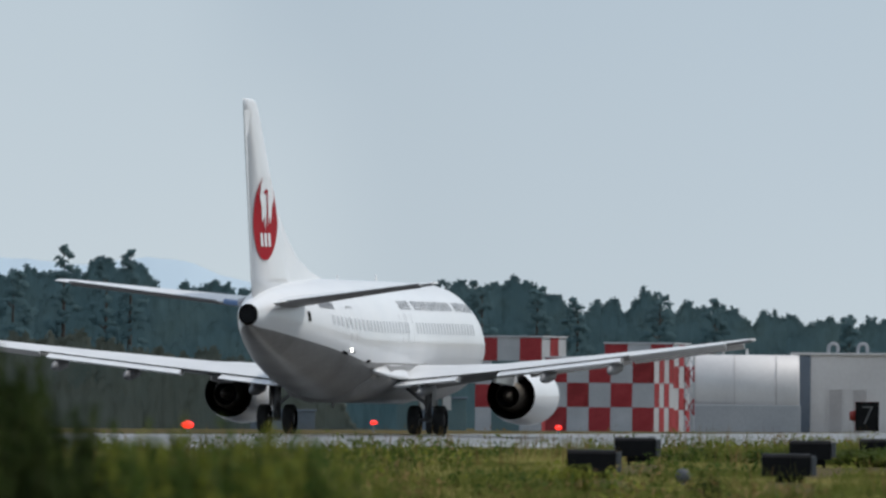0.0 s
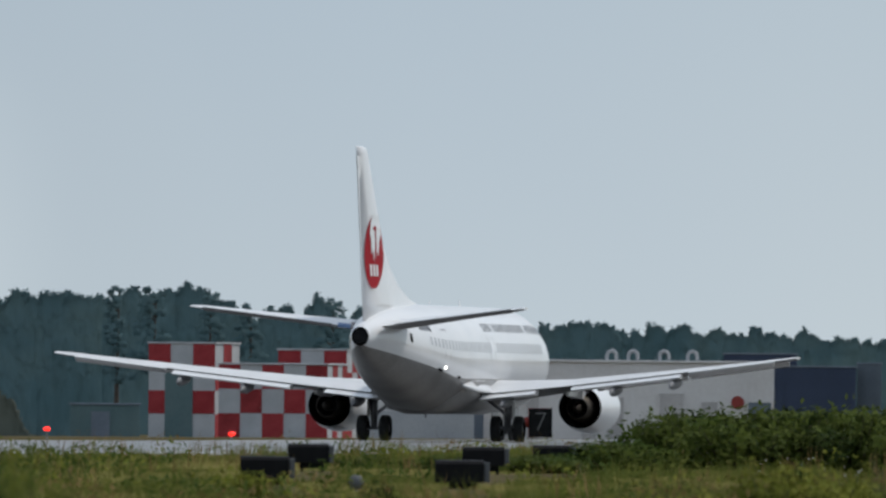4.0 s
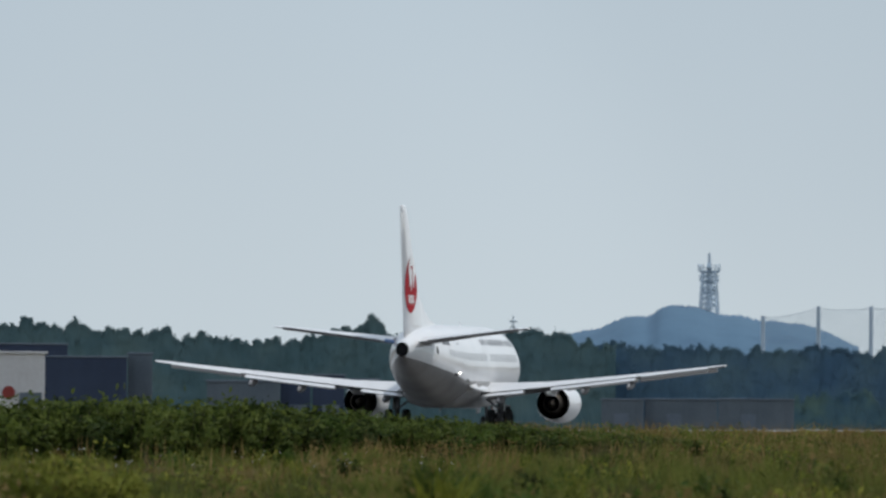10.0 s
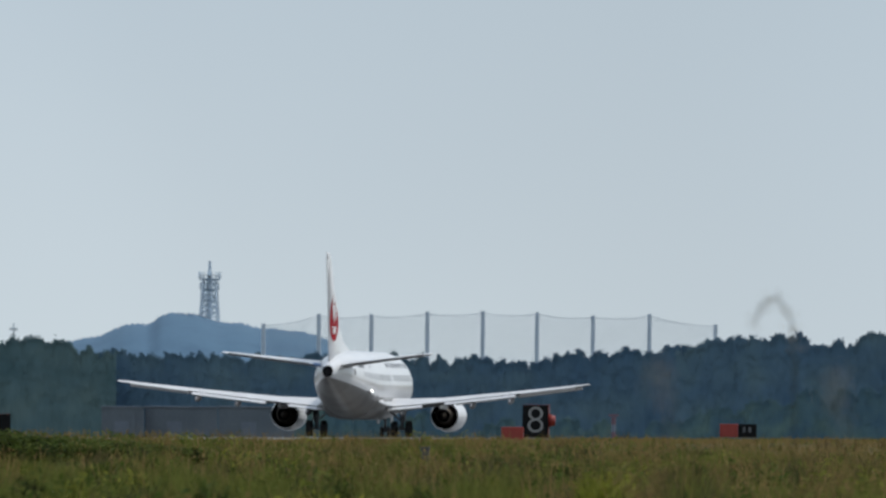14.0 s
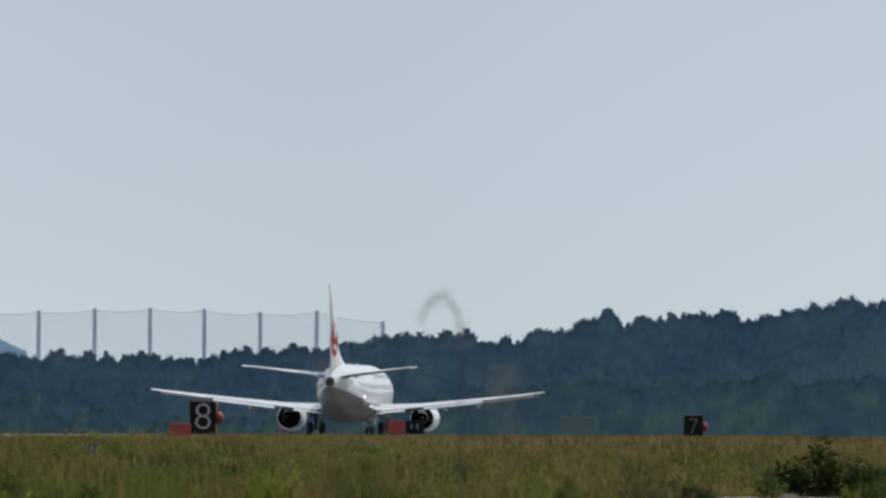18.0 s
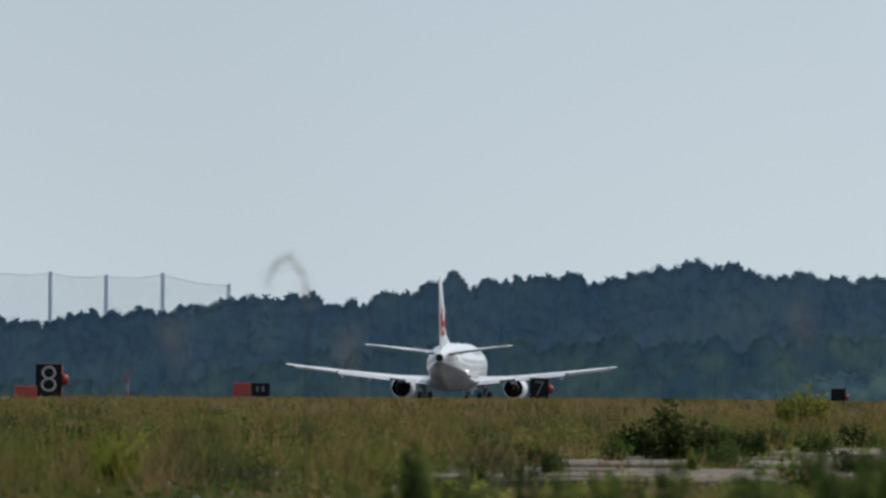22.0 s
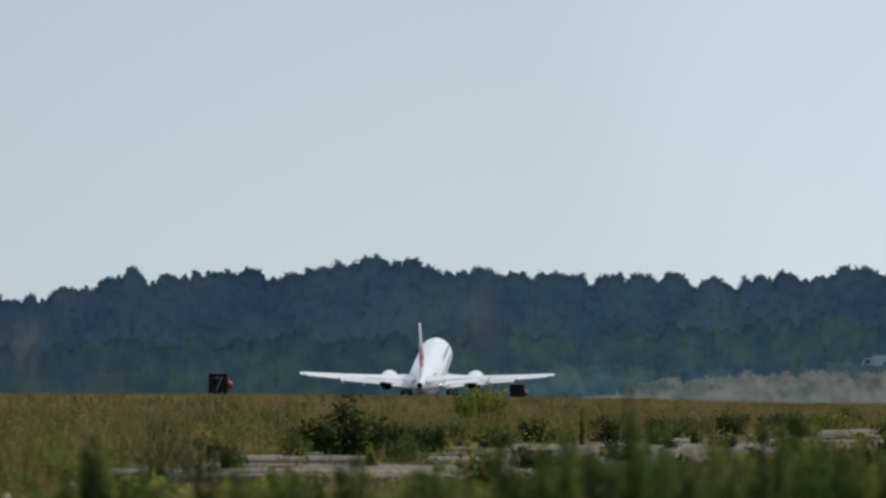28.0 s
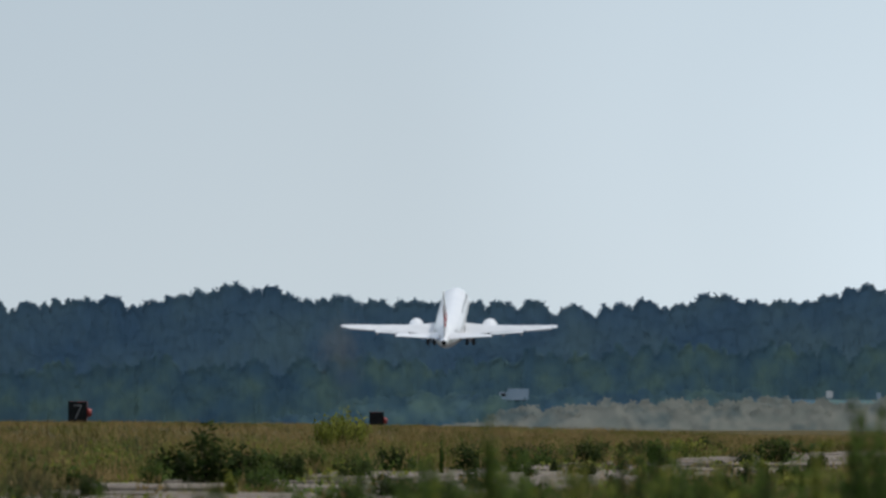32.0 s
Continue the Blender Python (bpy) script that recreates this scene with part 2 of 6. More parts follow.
M_grey_end = mat("grey_end_plate", [(0.1, 0.105, 0.11), (0.14, 0.145, 0.15)], 3.0, 0.85, fine=0.2, gloss=0.1)
M_sign_red = mat("sign_red_paint", [(0.24, 0.025, 0.018), (0.33, 0.04, 0.028)], 1.5, 0.5, fine=0.2)
M_sign_wht = mat("sign_white_paint", [(0.25, 0.25, 0.245), (0.31, 0.31, 0.3)], 2.0, 0.6, fine=0.1)
M_sign_dim = mat("grey_sign_paint", [(0.1, 0.1, 0.1), (0.14, 0.14, 0.135)], 2.0, 0.7, fine=0.1)
M_beacon = mat("red_lamp_glass", [(1.0, 0.03, 0.02), (1.0, 0.03, 0.02)], 1.0, 0.3, glow=2.2)


# ---------------------------------------------------------------- mesh helpers
def link(name, me, material, parent=None, label=""):
    ob = new(name, me)
    if material and not me.materials:
        me.materials.append(material)
    if parent:
        ob.parent = parent
    if label:
        ob["label"] = label
    return ob


def part(name, bm, material, parent, label="", smooth=False):
    me = bpy.data.meshes.new(name)
    bm.to_mesh(me)
    bm.free()
    if smooth:
        me.polygons.foreach_set("use_smooth", [True] * len(me.polygons))
    return link(name, me, material, parent, label)


def thing(name, m=None, label="", category="", group=""):
    ob = new(name)
    ob.empty_display_size = 0.3
    if m is not None:
        ob.matrix_basis = m
    return tagged(ob, label, category, group)


def from_arrays(name, verts, faces, material, parent=None, label="", smooth=False, normals=None):
    me = bpy.data.meshes.new(name)
    verts, faces = np.asarray(verts, float), np.asarray(faces, int)
    k = faces.shape[1]
    me.vertices.add(len(verts))
    me.vertices.foreach_set("co", verts.ravel())
    me.loops.add(faces.size)
    me.loops.foreach_set("vertex_index", faces.ravel())
    me.polygons.add(len(faces))
    me.polygons.foreach_set("loop_start", np.arange(len(faces)) * k)
    me.update(calc_edges=True)
    me.validate()
    if smooth:
        me.polygons.foreach_set("use_smooth", [True] * len(me.polygons))
    if normals is not None:
        nn = np.asarray(normals, float)
        nn = nn / np.maximum(np.linalg.norm(nn, axis=1), 1e-6)[:, None]
        me.polygons.foreach_set("use_smooth", [True] * len(me.polygons))
        me.normals_split_custom_set_from_vertices(nn.tolist())
    return link(name, me, material, parent, label)


def box_bm(x0, x1, y0, y1, z0, z1, bevel=0.0, bm=None):
    bm = bm or bmesh.new()
    made = bmesh.ops.create_cube(bm, size=1.0, matrix=Matrix.LocRotScale(((x0 + x1) / 2, (y0 + y1) / 2, (z0 + z1) / 2), None, (x1 - x0, y1 - y0, z1 - z0)))
    if bevel:
        es = {e for v in made["verts"] for e in v.link_edges}
        bmesh.ops.bevel(bm, geom=list(es), offset=bevel, segments=2, affect="EDGES", profile=0.5)
    return bm


def tube_bm(a, b, r0, r1, seg=12, bm=None, cap=True):
    bm = bm or bmesh.new()
    a, b = Vector(a), Vector(b)
    d = b - a
    m = Matrix.Translation((a + b) / 2) @ d.to_track_quat("Z", "Y").to_matrix().to_4x4()
    bmesh.ops.create_cone(bm, cap_ends=cap, segments=seg, radius1=r0, radius2=r1, depth=d.length, matrix=m)
    return bm


def loft(rings, cap=True, bm=None, closed=True):
    """A skin over rings of points, all of one length."""
    bm = bm or bmesh.new()
    vs = [[bm.verts.new(p) for p in ring] for ring in rings]
    n = len(vs[0])
    for r0, r1 in zip(vs, vs[1:]):
        for i in range(n if closed else n - 1):
            j = (i + 1) % n
            bm.faces.new((r0[i], r0[j], r1[j], r1[i]))
    if cap:
        bm.faces.new(vs[0][::-1])
        bm.faces.new(vs[-1])
    bmesh.ops.recalc_face_normals(bm, faces=bm.faces)
    return bm


def circle(y, x, z, rx, rz, n=40):
    return [(x + rx * math.sin(2 * math.pi * i / n), y, z + rz * math.cos(2 * math.pi * i / n)) for i in range(n)]


def ground(x, y):
    """Level of the field, which rises gently to the runway's shoulder."""
    rise = min(max((y - 400) / 160, 0), 1) * 0.45
    pts = ((-300, -0.9), (-160, -0.5), (-148, -0.42), (-91, -0.42), (-86, -0.34 + rise), (-74, -0.28 + rise), (-45, SINK), (2000, SINK))
    for (a, za), (b, zb) in zip(pts, pts[1:]):
        if x <= b:
            k = min(max((x - a) / (b - a), 0), 1)
            return za + (zb - za) * k + profile(y) * (0.0 if x > -60 else min(1, (-60 - x) / 30))
    return SINK


def profile(y):
    """The runway's long vertical curves."""
    pts = ((0, -0.1), (560, -0.11), (850, 0.1), (1100, 0.2), (1300, 0.1), (1480, -0.14), (1640, -0.45), (1800, -0.52), (6000, -0.6))
    for (a, za), (b, zb) in zip(pts, pts[1:]):
        if y <= b:
            k = (y - a) / (b - a)
            k = k * k * (3 - 2 * k)
            return za + (zb - za) * k
    return -0.6


def at(bearing, d):
    """Plan place on a bearing at a distance from the tripod."""
    a = (bearing - HEAD) / LENS
    return d * math.sin(a), d * math.cos(a)


def up(bearing, y_level, d):
    """Height above the datum of a level line over the horizon at a distance."""
    return EYE.z + (732.4 - y_level + 0.00869 * (bearing - 784)) * d / LENS


# ---------------------------------------------------------------- ground, runway
def build_ground():
    xs = [-2600, -900, -300, -220, -160, -148, -118, -88, -80, -72, -66, -60, -54, -45, -30, -10, 20, 100, 700, 2000]
    ys = [-400, -50, 30] + [60 + 22 * i for i in range(40)] + [1000 + 100 * i for i in range(12)] + [2300, 2600, 3200, 3800, 4400, 4990]
    vs, fs = [], []
    for y in ys:
        for x in xs:
            vs.append((x, y, ground(x, y) + (0.03 * noise.noise((x * 0.15, y * 0.15, 0)) if x > -85 else 0)))
    n = len(xs)
    for j in range(len(ys) - 1):
        for i in range(n - 1):
            a = j * n + i
            fs.append((a, a + 1, a + n + 1, a + n))
    tagged(from_arrays("ground", vs, fs, M_soil, smooth=True), "grassy airfield ground with bare brown soil", "ground", kind="structure")


RW_X, RW_HALF = -118.2, 22.5


def build_runway():
    ys = [150 + 50 * i for i in range(52)]
    cross = ((-30, -0.6), (-30, -0.31), (-RW_HALF, -0.22), (0, 0.0), (RW_HALF, -0.22), (30, -0.31), (30, -0.6))
    bm = loft([[(RW_X + u, y, z + profile(y)) for u, z in cross] for y in ys])
    rw = tagged(part("runway", bm, M_asphalt, None, smooth=False), "long grey asphalt runway with worn white markings", "runway", kind="structure")

    def stripe(u0, u1, y0, y1, name="marking"):
        rows = []
        k = max(2, int((y1 - y0) / 25) + 1)
        for i in range(k + 1):
            y = y0 + (y1 - y0) * i / k
            za, zb = -0.22 * abs(u0) / RW_HALF, -0.22 * abs(u1) / RW_HALF
            p = profile(y) + 0.012
            rows.append([(RW_X + u0, y, za + p), (RW_X + u1, y, zb + p)])
        part(name, loft(rows, cap=False, closed=False), M_paint, rw, "worn white paint stripe")

    stripe(-21.6, -20.7, 160, 900)
    stripe(20.7, 21.6, 160, 620)
    for i in range(40):
        stripe(-0.45, 0.45, 200 + 50 * i, 230 + 50 * i)


build_ground()
build_runway()


# ---------------------------------------------------------------- airliner
def build_airliner():
    air = thing("airliner", None, "white twin-engined jet airliner with a round red tail emblem", "airplane")
    secs = ((18.3, 2.72, 0.06, 0.06), (18.1, 2.74, 0.35, 0.33), (17.6, 2.8, 0.72, 0.7), (16.8, 2.9, 1.08, 1.08), (15.6, 3.02, 1.45, 1.5), (14.2, 3.1, 1.7, 1.78), (12.5, 3.17, 1.88, 2.0),
            (11, 3.2, 1.92, 2.05), (6, 3.2, 1.92, 2.05), (0, 3.2, 1.92, 2.05), (-4.5, 3.2, 1.92, 2.05), (-6.5, 3.24, 1.89, 2.0), (-8.5, 3.33, 1.76, 1.83), (-10.5, 3.49, 1.56, 1.63),
            (-12.5, 3.65, 1.25, 1.38), (-14.2, 3.77, 0.94, 1.1), (-15.6, 3.86, 0.66, 0.8), (-16.6, 3.93, 0.44, 0.52), (-17.0, 3.95, 0.33, 0.36))
    n = 48

    def ring(s, lo, hi):
        y, z, rx, rz = s
        return [(rx * math.sin(a), y, z + rz * math.cos(a)) for a in (2 * math.pi * (lo + (hi - lo) * i / n) for i in range(n + 1))]

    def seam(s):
        """Where the grey, darkened for shade, begins: a level line below the windows."""
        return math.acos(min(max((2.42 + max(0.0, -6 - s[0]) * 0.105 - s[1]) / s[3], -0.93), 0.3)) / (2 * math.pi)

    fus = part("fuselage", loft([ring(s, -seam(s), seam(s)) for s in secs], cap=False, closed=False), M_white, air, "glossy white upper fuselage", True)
    part("lower_fuselage", loft([ring(s, seam(s), 1 - seam(s)) for s in secs], cap=False, closed=False), M_belly, air, "grey lower fuselage with grimy streaks, paint darkened for shade", True)
    part("exhaust_cone", tube_bm((0, -16.5, 3.94), (0, -17.06, 3.95), 0.3, 0.27, 20), M_soot, air, "black exhaust opening in the tail cone")
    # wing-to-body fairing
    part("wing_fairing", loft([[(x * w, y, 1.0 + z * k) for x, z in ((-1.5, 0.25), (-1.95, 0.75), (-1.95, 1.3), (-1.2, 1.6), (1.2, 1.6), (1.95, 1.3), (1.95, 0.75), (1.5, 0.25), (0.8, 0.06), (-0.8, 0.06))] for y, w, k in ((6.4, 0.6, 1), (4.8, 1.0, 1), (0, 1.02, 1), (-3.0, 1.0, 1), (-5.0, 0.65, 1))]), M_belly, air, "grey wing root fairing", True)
    for sgn in (-1, 1):
        # pale fillet that runs from the wing's trailing edge up the flank
        part("root_fillet", loft([[(sgn * (1.75 - dx), y, z0), (sgn * (1.75 + w), y, z0 + 0.02), (sgn * (1.8 + w * 0.35), y, z0 + hh * 0.45), (sgn * (1.86 - dx), y, z0 + hh)] for y, w, z0, hh, dx in ((2.5, 0.4, 1.9, 0.35, 0.0), (-1.0, 0.75, 1.86, 0.5, 0.0), (-2.4, 0.6, 1.88, 0.5, 0.02), (-3.6, 0.28, 1.95, 0.36, 0.05), (-4.8, 0.05, 2.1, 0.14, 0.12))]), M_white, air, "white painted wing root fillet", True)
    # flight-deck glass
    for x0, x1 in ((0.05, 0.62), (0.68, 1.1)):
        for sgn in (-1, 1):
            bm = bmesh.new()
            vs = [bm.verts.new((sgn * x, y, z)) for x, y, z in ((x0, 16.95 - x0 * 0.6, 3.62), (x1, 16.7 - x1 * 0.9, 3.55), (x1, 16.3 - x1 * 0.95, 4.02), (x0, 16.45 - x0 * 0.6, 4.08))]
            bm.faces.new(vs)
            part("windscreen", bm, M_cockpit, air)
    # cabin windows, doors and lettering bars lie on the skin
    def skin(y, a):
        for s0, s1 in zip(secs, secs[1:]):
            if s1[0] <= y <= s0[0]:
                k = (y - s0[0]) / (s1[0] - s0[0])
                z, rx, rz = (s0[i] + (s1[i] - s0[i]) * k for i in (1, 2, 3))
                return Vector((rx * math.sin(a), y, z + rz * math.cos(a)))

    def patch(name, y0, y1, a0, a1, sgn, material, parent, label="", lift=0.012):
        bm = bmesh.new()
        grid = []
        for i in range(4):
            a = a0 + (a1 - a0) * i / 3
            row = []
            for j in range(3):
                p = skin(y0 + (y1 - y0) * j / 2, a)
                out = Vector((math.sin(a), 0, math.cos(a))) * lift
                row.append(bm.verts.new(((p.x + out.x) * sgn, p.y, p.z + out.z)))
            grid.append(row)
        for r0, r1 in zip(grid, grid[1:]):
            for j in range(2):
                bm.faces.new((r0[j], r0[j + 1], r1[j + 1], r1[j]))
        return part(name, bm, material, parent, label)

    for sgn in (-1, 1):
        for i in range(44):
            y = 11.4 - i * 0.508
            if i in (20, 21):
                continue
            patch("window", y - 0.13, y + 0.13, 1.26, 1.45, sgn, M_pane, fus)
        # lettering high on the side, as pairs of upright bars
        y = 12.6
        for word in (5, 10, 3):
            for i in range(word):
                patch("lettering_bar", y - 0.22, y - 0.11, 0.85, 1.03, sgn, M_ink, fus)
                patch("lettering_bar", y - 0.52, y - 0.41, 0.85, 1.03, sgn, M_ink, fus)
                patch("lettering_bar", y - 0.41, y - 0.22, 0.85 + 0.075 * (i % 3), 0.88 + 0.075 * (i % 3), sgn, M_ink, fus)
                y -= 0.66
            y -= 0.42
        for i in range(6):
            patch("lettering_bar", -10.2 - i * 0.26, -10.03 - i * 0.26, 0.97, 1.12, sgn, M_ink, fus)
        # door outlines
        for yd, w in ((13.6, 0.86), (-8.6, 0.76)):
            for a0, a1, ya, yb in ((1.02, 1.04, yd, yd + w), (1.86, 1.88, yd, yd + w), (1.02, 1.88, yd, yd + 0.035), (1.02, 1.88, yd + w - 0.035, yd + w)):
                patch("door_seam", ya, yb, a0, a1, sgn, M_wing_lo, fus)
        for y0, y1 in ((0.2, 1.1), (-0.9, 0.0)):
            patch("exit_seam", y0, y0 + 0.03, 1.1, 1.6, sgn, M_wing_lo, fus)
            patch("exit_seam", y1 - 0.03, y1, 1.1, 1.6, sgn, M_wing_lo, fus)
        # small dark vents on the rear fuselage
        patch("vent", -9.3, -8.7, 1.9, 1.96, sgn, M_soot, air)
        patch("vent", -12.9, -12.65, 1.25, 1.5, sgn, M_soot, air)
        patch("vent", -6.2, -5.6, 1.93, 1.98, sgn, M_soot, air)

    def aerofoil(x, le, te, z, t, droop=0.0):
        c = le - te
        top = ((0, 0), (0.03, 0.38), (0.12, 0.75), (0.3, 1.0), (0.55, 0.85), (0.8, 0.45), (1, 0.05))
        bot = ((0.97, -0.05), (0.7, -0.3), (0.4, -0.5), (0.15, -0.45), (0.03, -0.25))
        return [(x, le - c * u, z + w * t * c - droop * u * u) for u, w in top + bot]

    for sgn in (-1, 1):
        st = ((1.7, 5.0, -2.3, 1.78, 0.085), (3.2, 3.9, -2.2, 1.94, 0.075), (5.0, 2.55, -2.05, 2.13, 0.07), (9.0, 0.45, -2.9, 2.6, 0.062), (12.5, -1.4, -3.6, 3.03, 0.058), (14.1, -2.25, -3.95, 3.24, 0.055), (14.44, -2.75, -3.98, 3.3, 0.05))
        wing = part("wing", loft([aerofoil(sgn * x, le, te, z, t) for x, le, te, z, t in st]), M_wing, air, "pale grey swept wing", True)
        for p in wing.data.polygons:
            p.use_smooth = False
        # downward faces take the grey darkened for shade
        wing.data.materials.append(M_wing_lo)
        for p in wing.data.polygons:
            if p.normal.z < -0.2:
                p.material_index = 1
        # flap panels, let down for take-off
        def te_at(x):
            for s0, s1 in zip(st, st[1:]):
                if s0[0] <= x <= s1[0]:
                    k = (x - s0[0]) / (s1[0] - s0[0])
                    return s0[2] + (s1[2] - s0[2]) * k, s0[3] + (s1[3] - s0[3]) * k
        for x0, x1, ch, name in ((2.0, 4.1, 1.15, "flap"), (5.5, 9.9, 0.85, "flap"), (10.2, 13.6, 0.4, "aileron")):
            rings = []
            drop = 0.17 if name == "flap" else 0.02
            for x in (x0, x1):
                te, z = te_at(x)
                rings.append([(sgn * x, te + ch * 0.55, z - 0.04), (sgn * x, te + 0.1, z + 0.03 - drop * 0.25), (sgn * x, te - ch * 0.55, z - drop), (sgn * x, te - ch * 0.5, z - drop - 0.03), (sgn * x, te + ch * 0.3, z - 0.2 - drop * 0.2)])
            part(name, loft(rings), M_wing if name == "aileron" else M_white, air, "lowered pale grey trailing edge flap" if name == "flap" else "")
        # flap track fairings
        for x in (2.9, 7.2, 9.6):
            te, z = te_at(x)
            rings = [circle(te + u, sgn * x, z - 0.32 - dz, r, r * 1.35, 12) for u, r, dz in ((1.7, 0.03, -0.1), (1.2, 0.13, 0.0), (0.3, 0.17, 0.05), (-0.5, 0.12, 0.12), (-0.95, 0.03, 0.18))]
            part("flap_fairing", loft(rings), M_wing_lo, air, "", True)
        # slats as a bright leading edge
        for x0, x1 in ((5.7, 9.6), (9.7, 13.9)):
            rings = []
            for x in (x0, x1):
                for s0, s1 in zip(st, st[1:]):
                    if s0[0] <= x <= s1[0]:
                        k = (x - s0[0]) / (s1[0] - s0[0])
                        le, z = s0[1] + (s1[1] - s0[1]) * k, s0[3] + (s1[3] - s0[3]) * k
                rings.append([(sgn * x, le + 0.3, z - 0.22), (sgn * x, le + 0.22, z - 0.05), (sgn * x, le - 0.1, z + 0.1), (sgn * x, le - 0.15, z + 0.04), (sgn * x, le + 0.12, z - 0.14)])
            part("slat", loft(rings), M_metal, air, "bare metal leading edge slat")
        # engine
        ex, ez = sgn * 4.93, 1.36
        prof = ((6.6, 0.82), (6.72, 0.88), (6.65, 0.95), (6.1, 1.02), (5.1, 1.04), (3.9, 0.98), (2.85, 0.84))
        nac = part("nacelle", loft([circle(y, ex, ez, r, r * 0.97, 36) for y, r in prof], cap=False), M_white, air, "white engine nacelle", True)
        part("fan_duct", loft([circle(y, ex, ez, r, r * 0.97, 36) for y, r in ((2.85, 0.835), (3.7, 0.8), (4.3, 0.6), (4.3, 0.02))], cap=False), M_soot, nac, "dark fan duct", True)
        part("intake_lip", loft([circle(y, ex, ez, r, r * 0.97, 36) for y, r in ((6.6, 0.81), (6.7, 0.84), (6.75, 0.885), (6.66, 0.955), (6.4, 0.99))], cap=False), M_metal, nac, "bare metal intake lip", True)
        part("fan_face", loft([circle(y, ex, ez, r, r, 36) for y, r in ((6.6, 0.8), (6.0, 0.78), (6.0, 0.25), (6.35, 0.02))], cap=False), M_soot, nac, "", True)
        part("core_cowl", loft([circle(y, ex, ez, r, r, 32) for y, r in ((4.1, 0.6), (2.85, 0.52), (2.3, 0.4))], cap=False), M_hot, nac, "burnt bare metal core cowl", True)
        part("core_nozzle", loft([circle(y, ex, ez, r, r, 32) for y, r in ((2.3, 0.385), (2.7, 0.36), (2.7, 0.2))], cap=False), M_soot, nac, "", True)
        part("exhaust_plug", loft([circle(y, ex, ez, r, r, 24) for y, r in ((2.7, 0.22), (2.3, 0.18), (1.95, 0.02))], cap=False), M_hot, nac, "", True)
        part("pylon", loft([[(ex - w, y, z0), (ex - w, y, z1), (ex + w, y, z1), (ex + w, y, z0)] for y, z0, z1, w in ((5.6, 2.2, 2.36, 0.05), (4.0, 1.9, 2.45, 0.2), (2.3, 1.7, 2.1, 0.22), (0.0, 1.8, 1.95, 0.05))]), M_white, air, "", False)
        # main gear
        gx = sgn * 2.615
        leg = part("main_gear_leg", tube_bm((gx, 0.0, 0.5), (gx + sgn * 0.05, 0.12, 1.95), 0.12, 0.16, 14), M_strut, air, "", True)
        part("side_brace", tube_bm((gx, 0.02, 1.0), (gx - sgn * 0.95, 0.1, 1.75), 0.06, 0.06, 10), M_strut, leg)
        part("torsion_link", tube_bm((gx, -0.28, 0.75), (gx, 0.0, 1.2), 0.05, 0.05, 8), M_strut, leg)
        part("axle", tube_bm((gx - 0.5, 0, 0.51), (gx + 0.5, 0, 0.51), 0.07, 0.07, 12), M_strut, leg)
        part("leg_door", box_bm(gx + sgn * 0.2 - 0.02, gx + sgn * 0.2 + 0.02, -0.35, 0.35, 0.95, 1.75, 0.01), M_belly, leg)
        for dx in (-0.44, 0.44):
            rim = [(gx + dx + u, r) for u, r in ((-0.19, 0.3), (-0.19, 0.44), (-0.13, 0.5), (0.13, 0.5), (0.19, 0.44), (0.19, 0.3))]
            rings = [[(x, r * math.cos(2 * math.pi * i / 28), 0.505 + r * math.sin(2 * math.pi * i / 28)) for x, r in rim] for i in range(28)]
            tyre = part("tyre", loft(rings + rings[:1], cap=False, closed=False), M_tyre, leg, "worn black tyre", True)
            part("hub", tube_bm((gx + dx - 0.12, 0, 0.505), (gx + dx + 0.12, 0, 0.505), 0.3, 0.3, 20), M_strut, tyre)
        # tailplane
        tp = ((0.7, -12.6, -16.35, 4.32, 0.07), (3.5, -14.55, -17.05, 4.67, 0.065), (6.1, -16.3, -17.85, 4.99, 0.06), (6.35, -16.75, -17.95, 5.02, 0.05))
        stab = part("tailplane", loft([aerofoil(sgn * x, le, te, z, t) for x, le, te, z, t in tp]), M_white, air, "white tailplane, underside painted darker for shade")
        # shade under the white tailplane is coloured in
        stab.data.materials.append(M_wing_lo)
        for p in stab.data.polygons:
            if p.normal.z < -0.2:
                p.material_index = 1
        rings = [[(sgn * x, te + c, z + 0.03), (sgn * x, te - 0.03, z + 0.05), (sgn * x, te - 0.03, z + 0.02), (sgn * x, te + c, z - 0.1)] for x, te, z, c in ((1.2, -16.42, 4.38, 0.8), (5.9, -17.75, 4.965, 0.45))]
        ele = part("elevator", loft(rings), M_white, air, "white elevator, underside and rear edge darkened for shade")
        # shade painted on the elevator's downward and rear faces
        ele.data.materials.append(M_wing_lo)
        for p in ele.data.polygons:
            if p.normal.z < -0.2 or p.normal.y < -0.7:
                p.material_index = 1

    # small blue plate added at the root of one elevator
    part("blue_plate", loft([[(-x, te + 0.05, z + 0.09), (-x, te - 0.1, z + 0.02), (-x, te - 0.08, z - 0.08), (-x, te + 0.05, z - 0.08)] for x, te, z in ((0.5, -16.34, 4.33), (0.95, -16.43, 4.38))]), M_blue_plate, air, "dull blue plate at the elevator root")

    # fin and rudder
    def foil_v(z, le, te, t):
        c = le - te
        return [(s * w * t * c, le - c * u, z) for s, us in ((1, ((0, 0), (0.05, 0.5), (0.25, 1.0), (0.6, 0.7), (1, 0.08))), (-1, ((1, 0.08), (0.6, 0.7), (0.25, 1.0), (0.05, 0.5)))) for u, w in us]

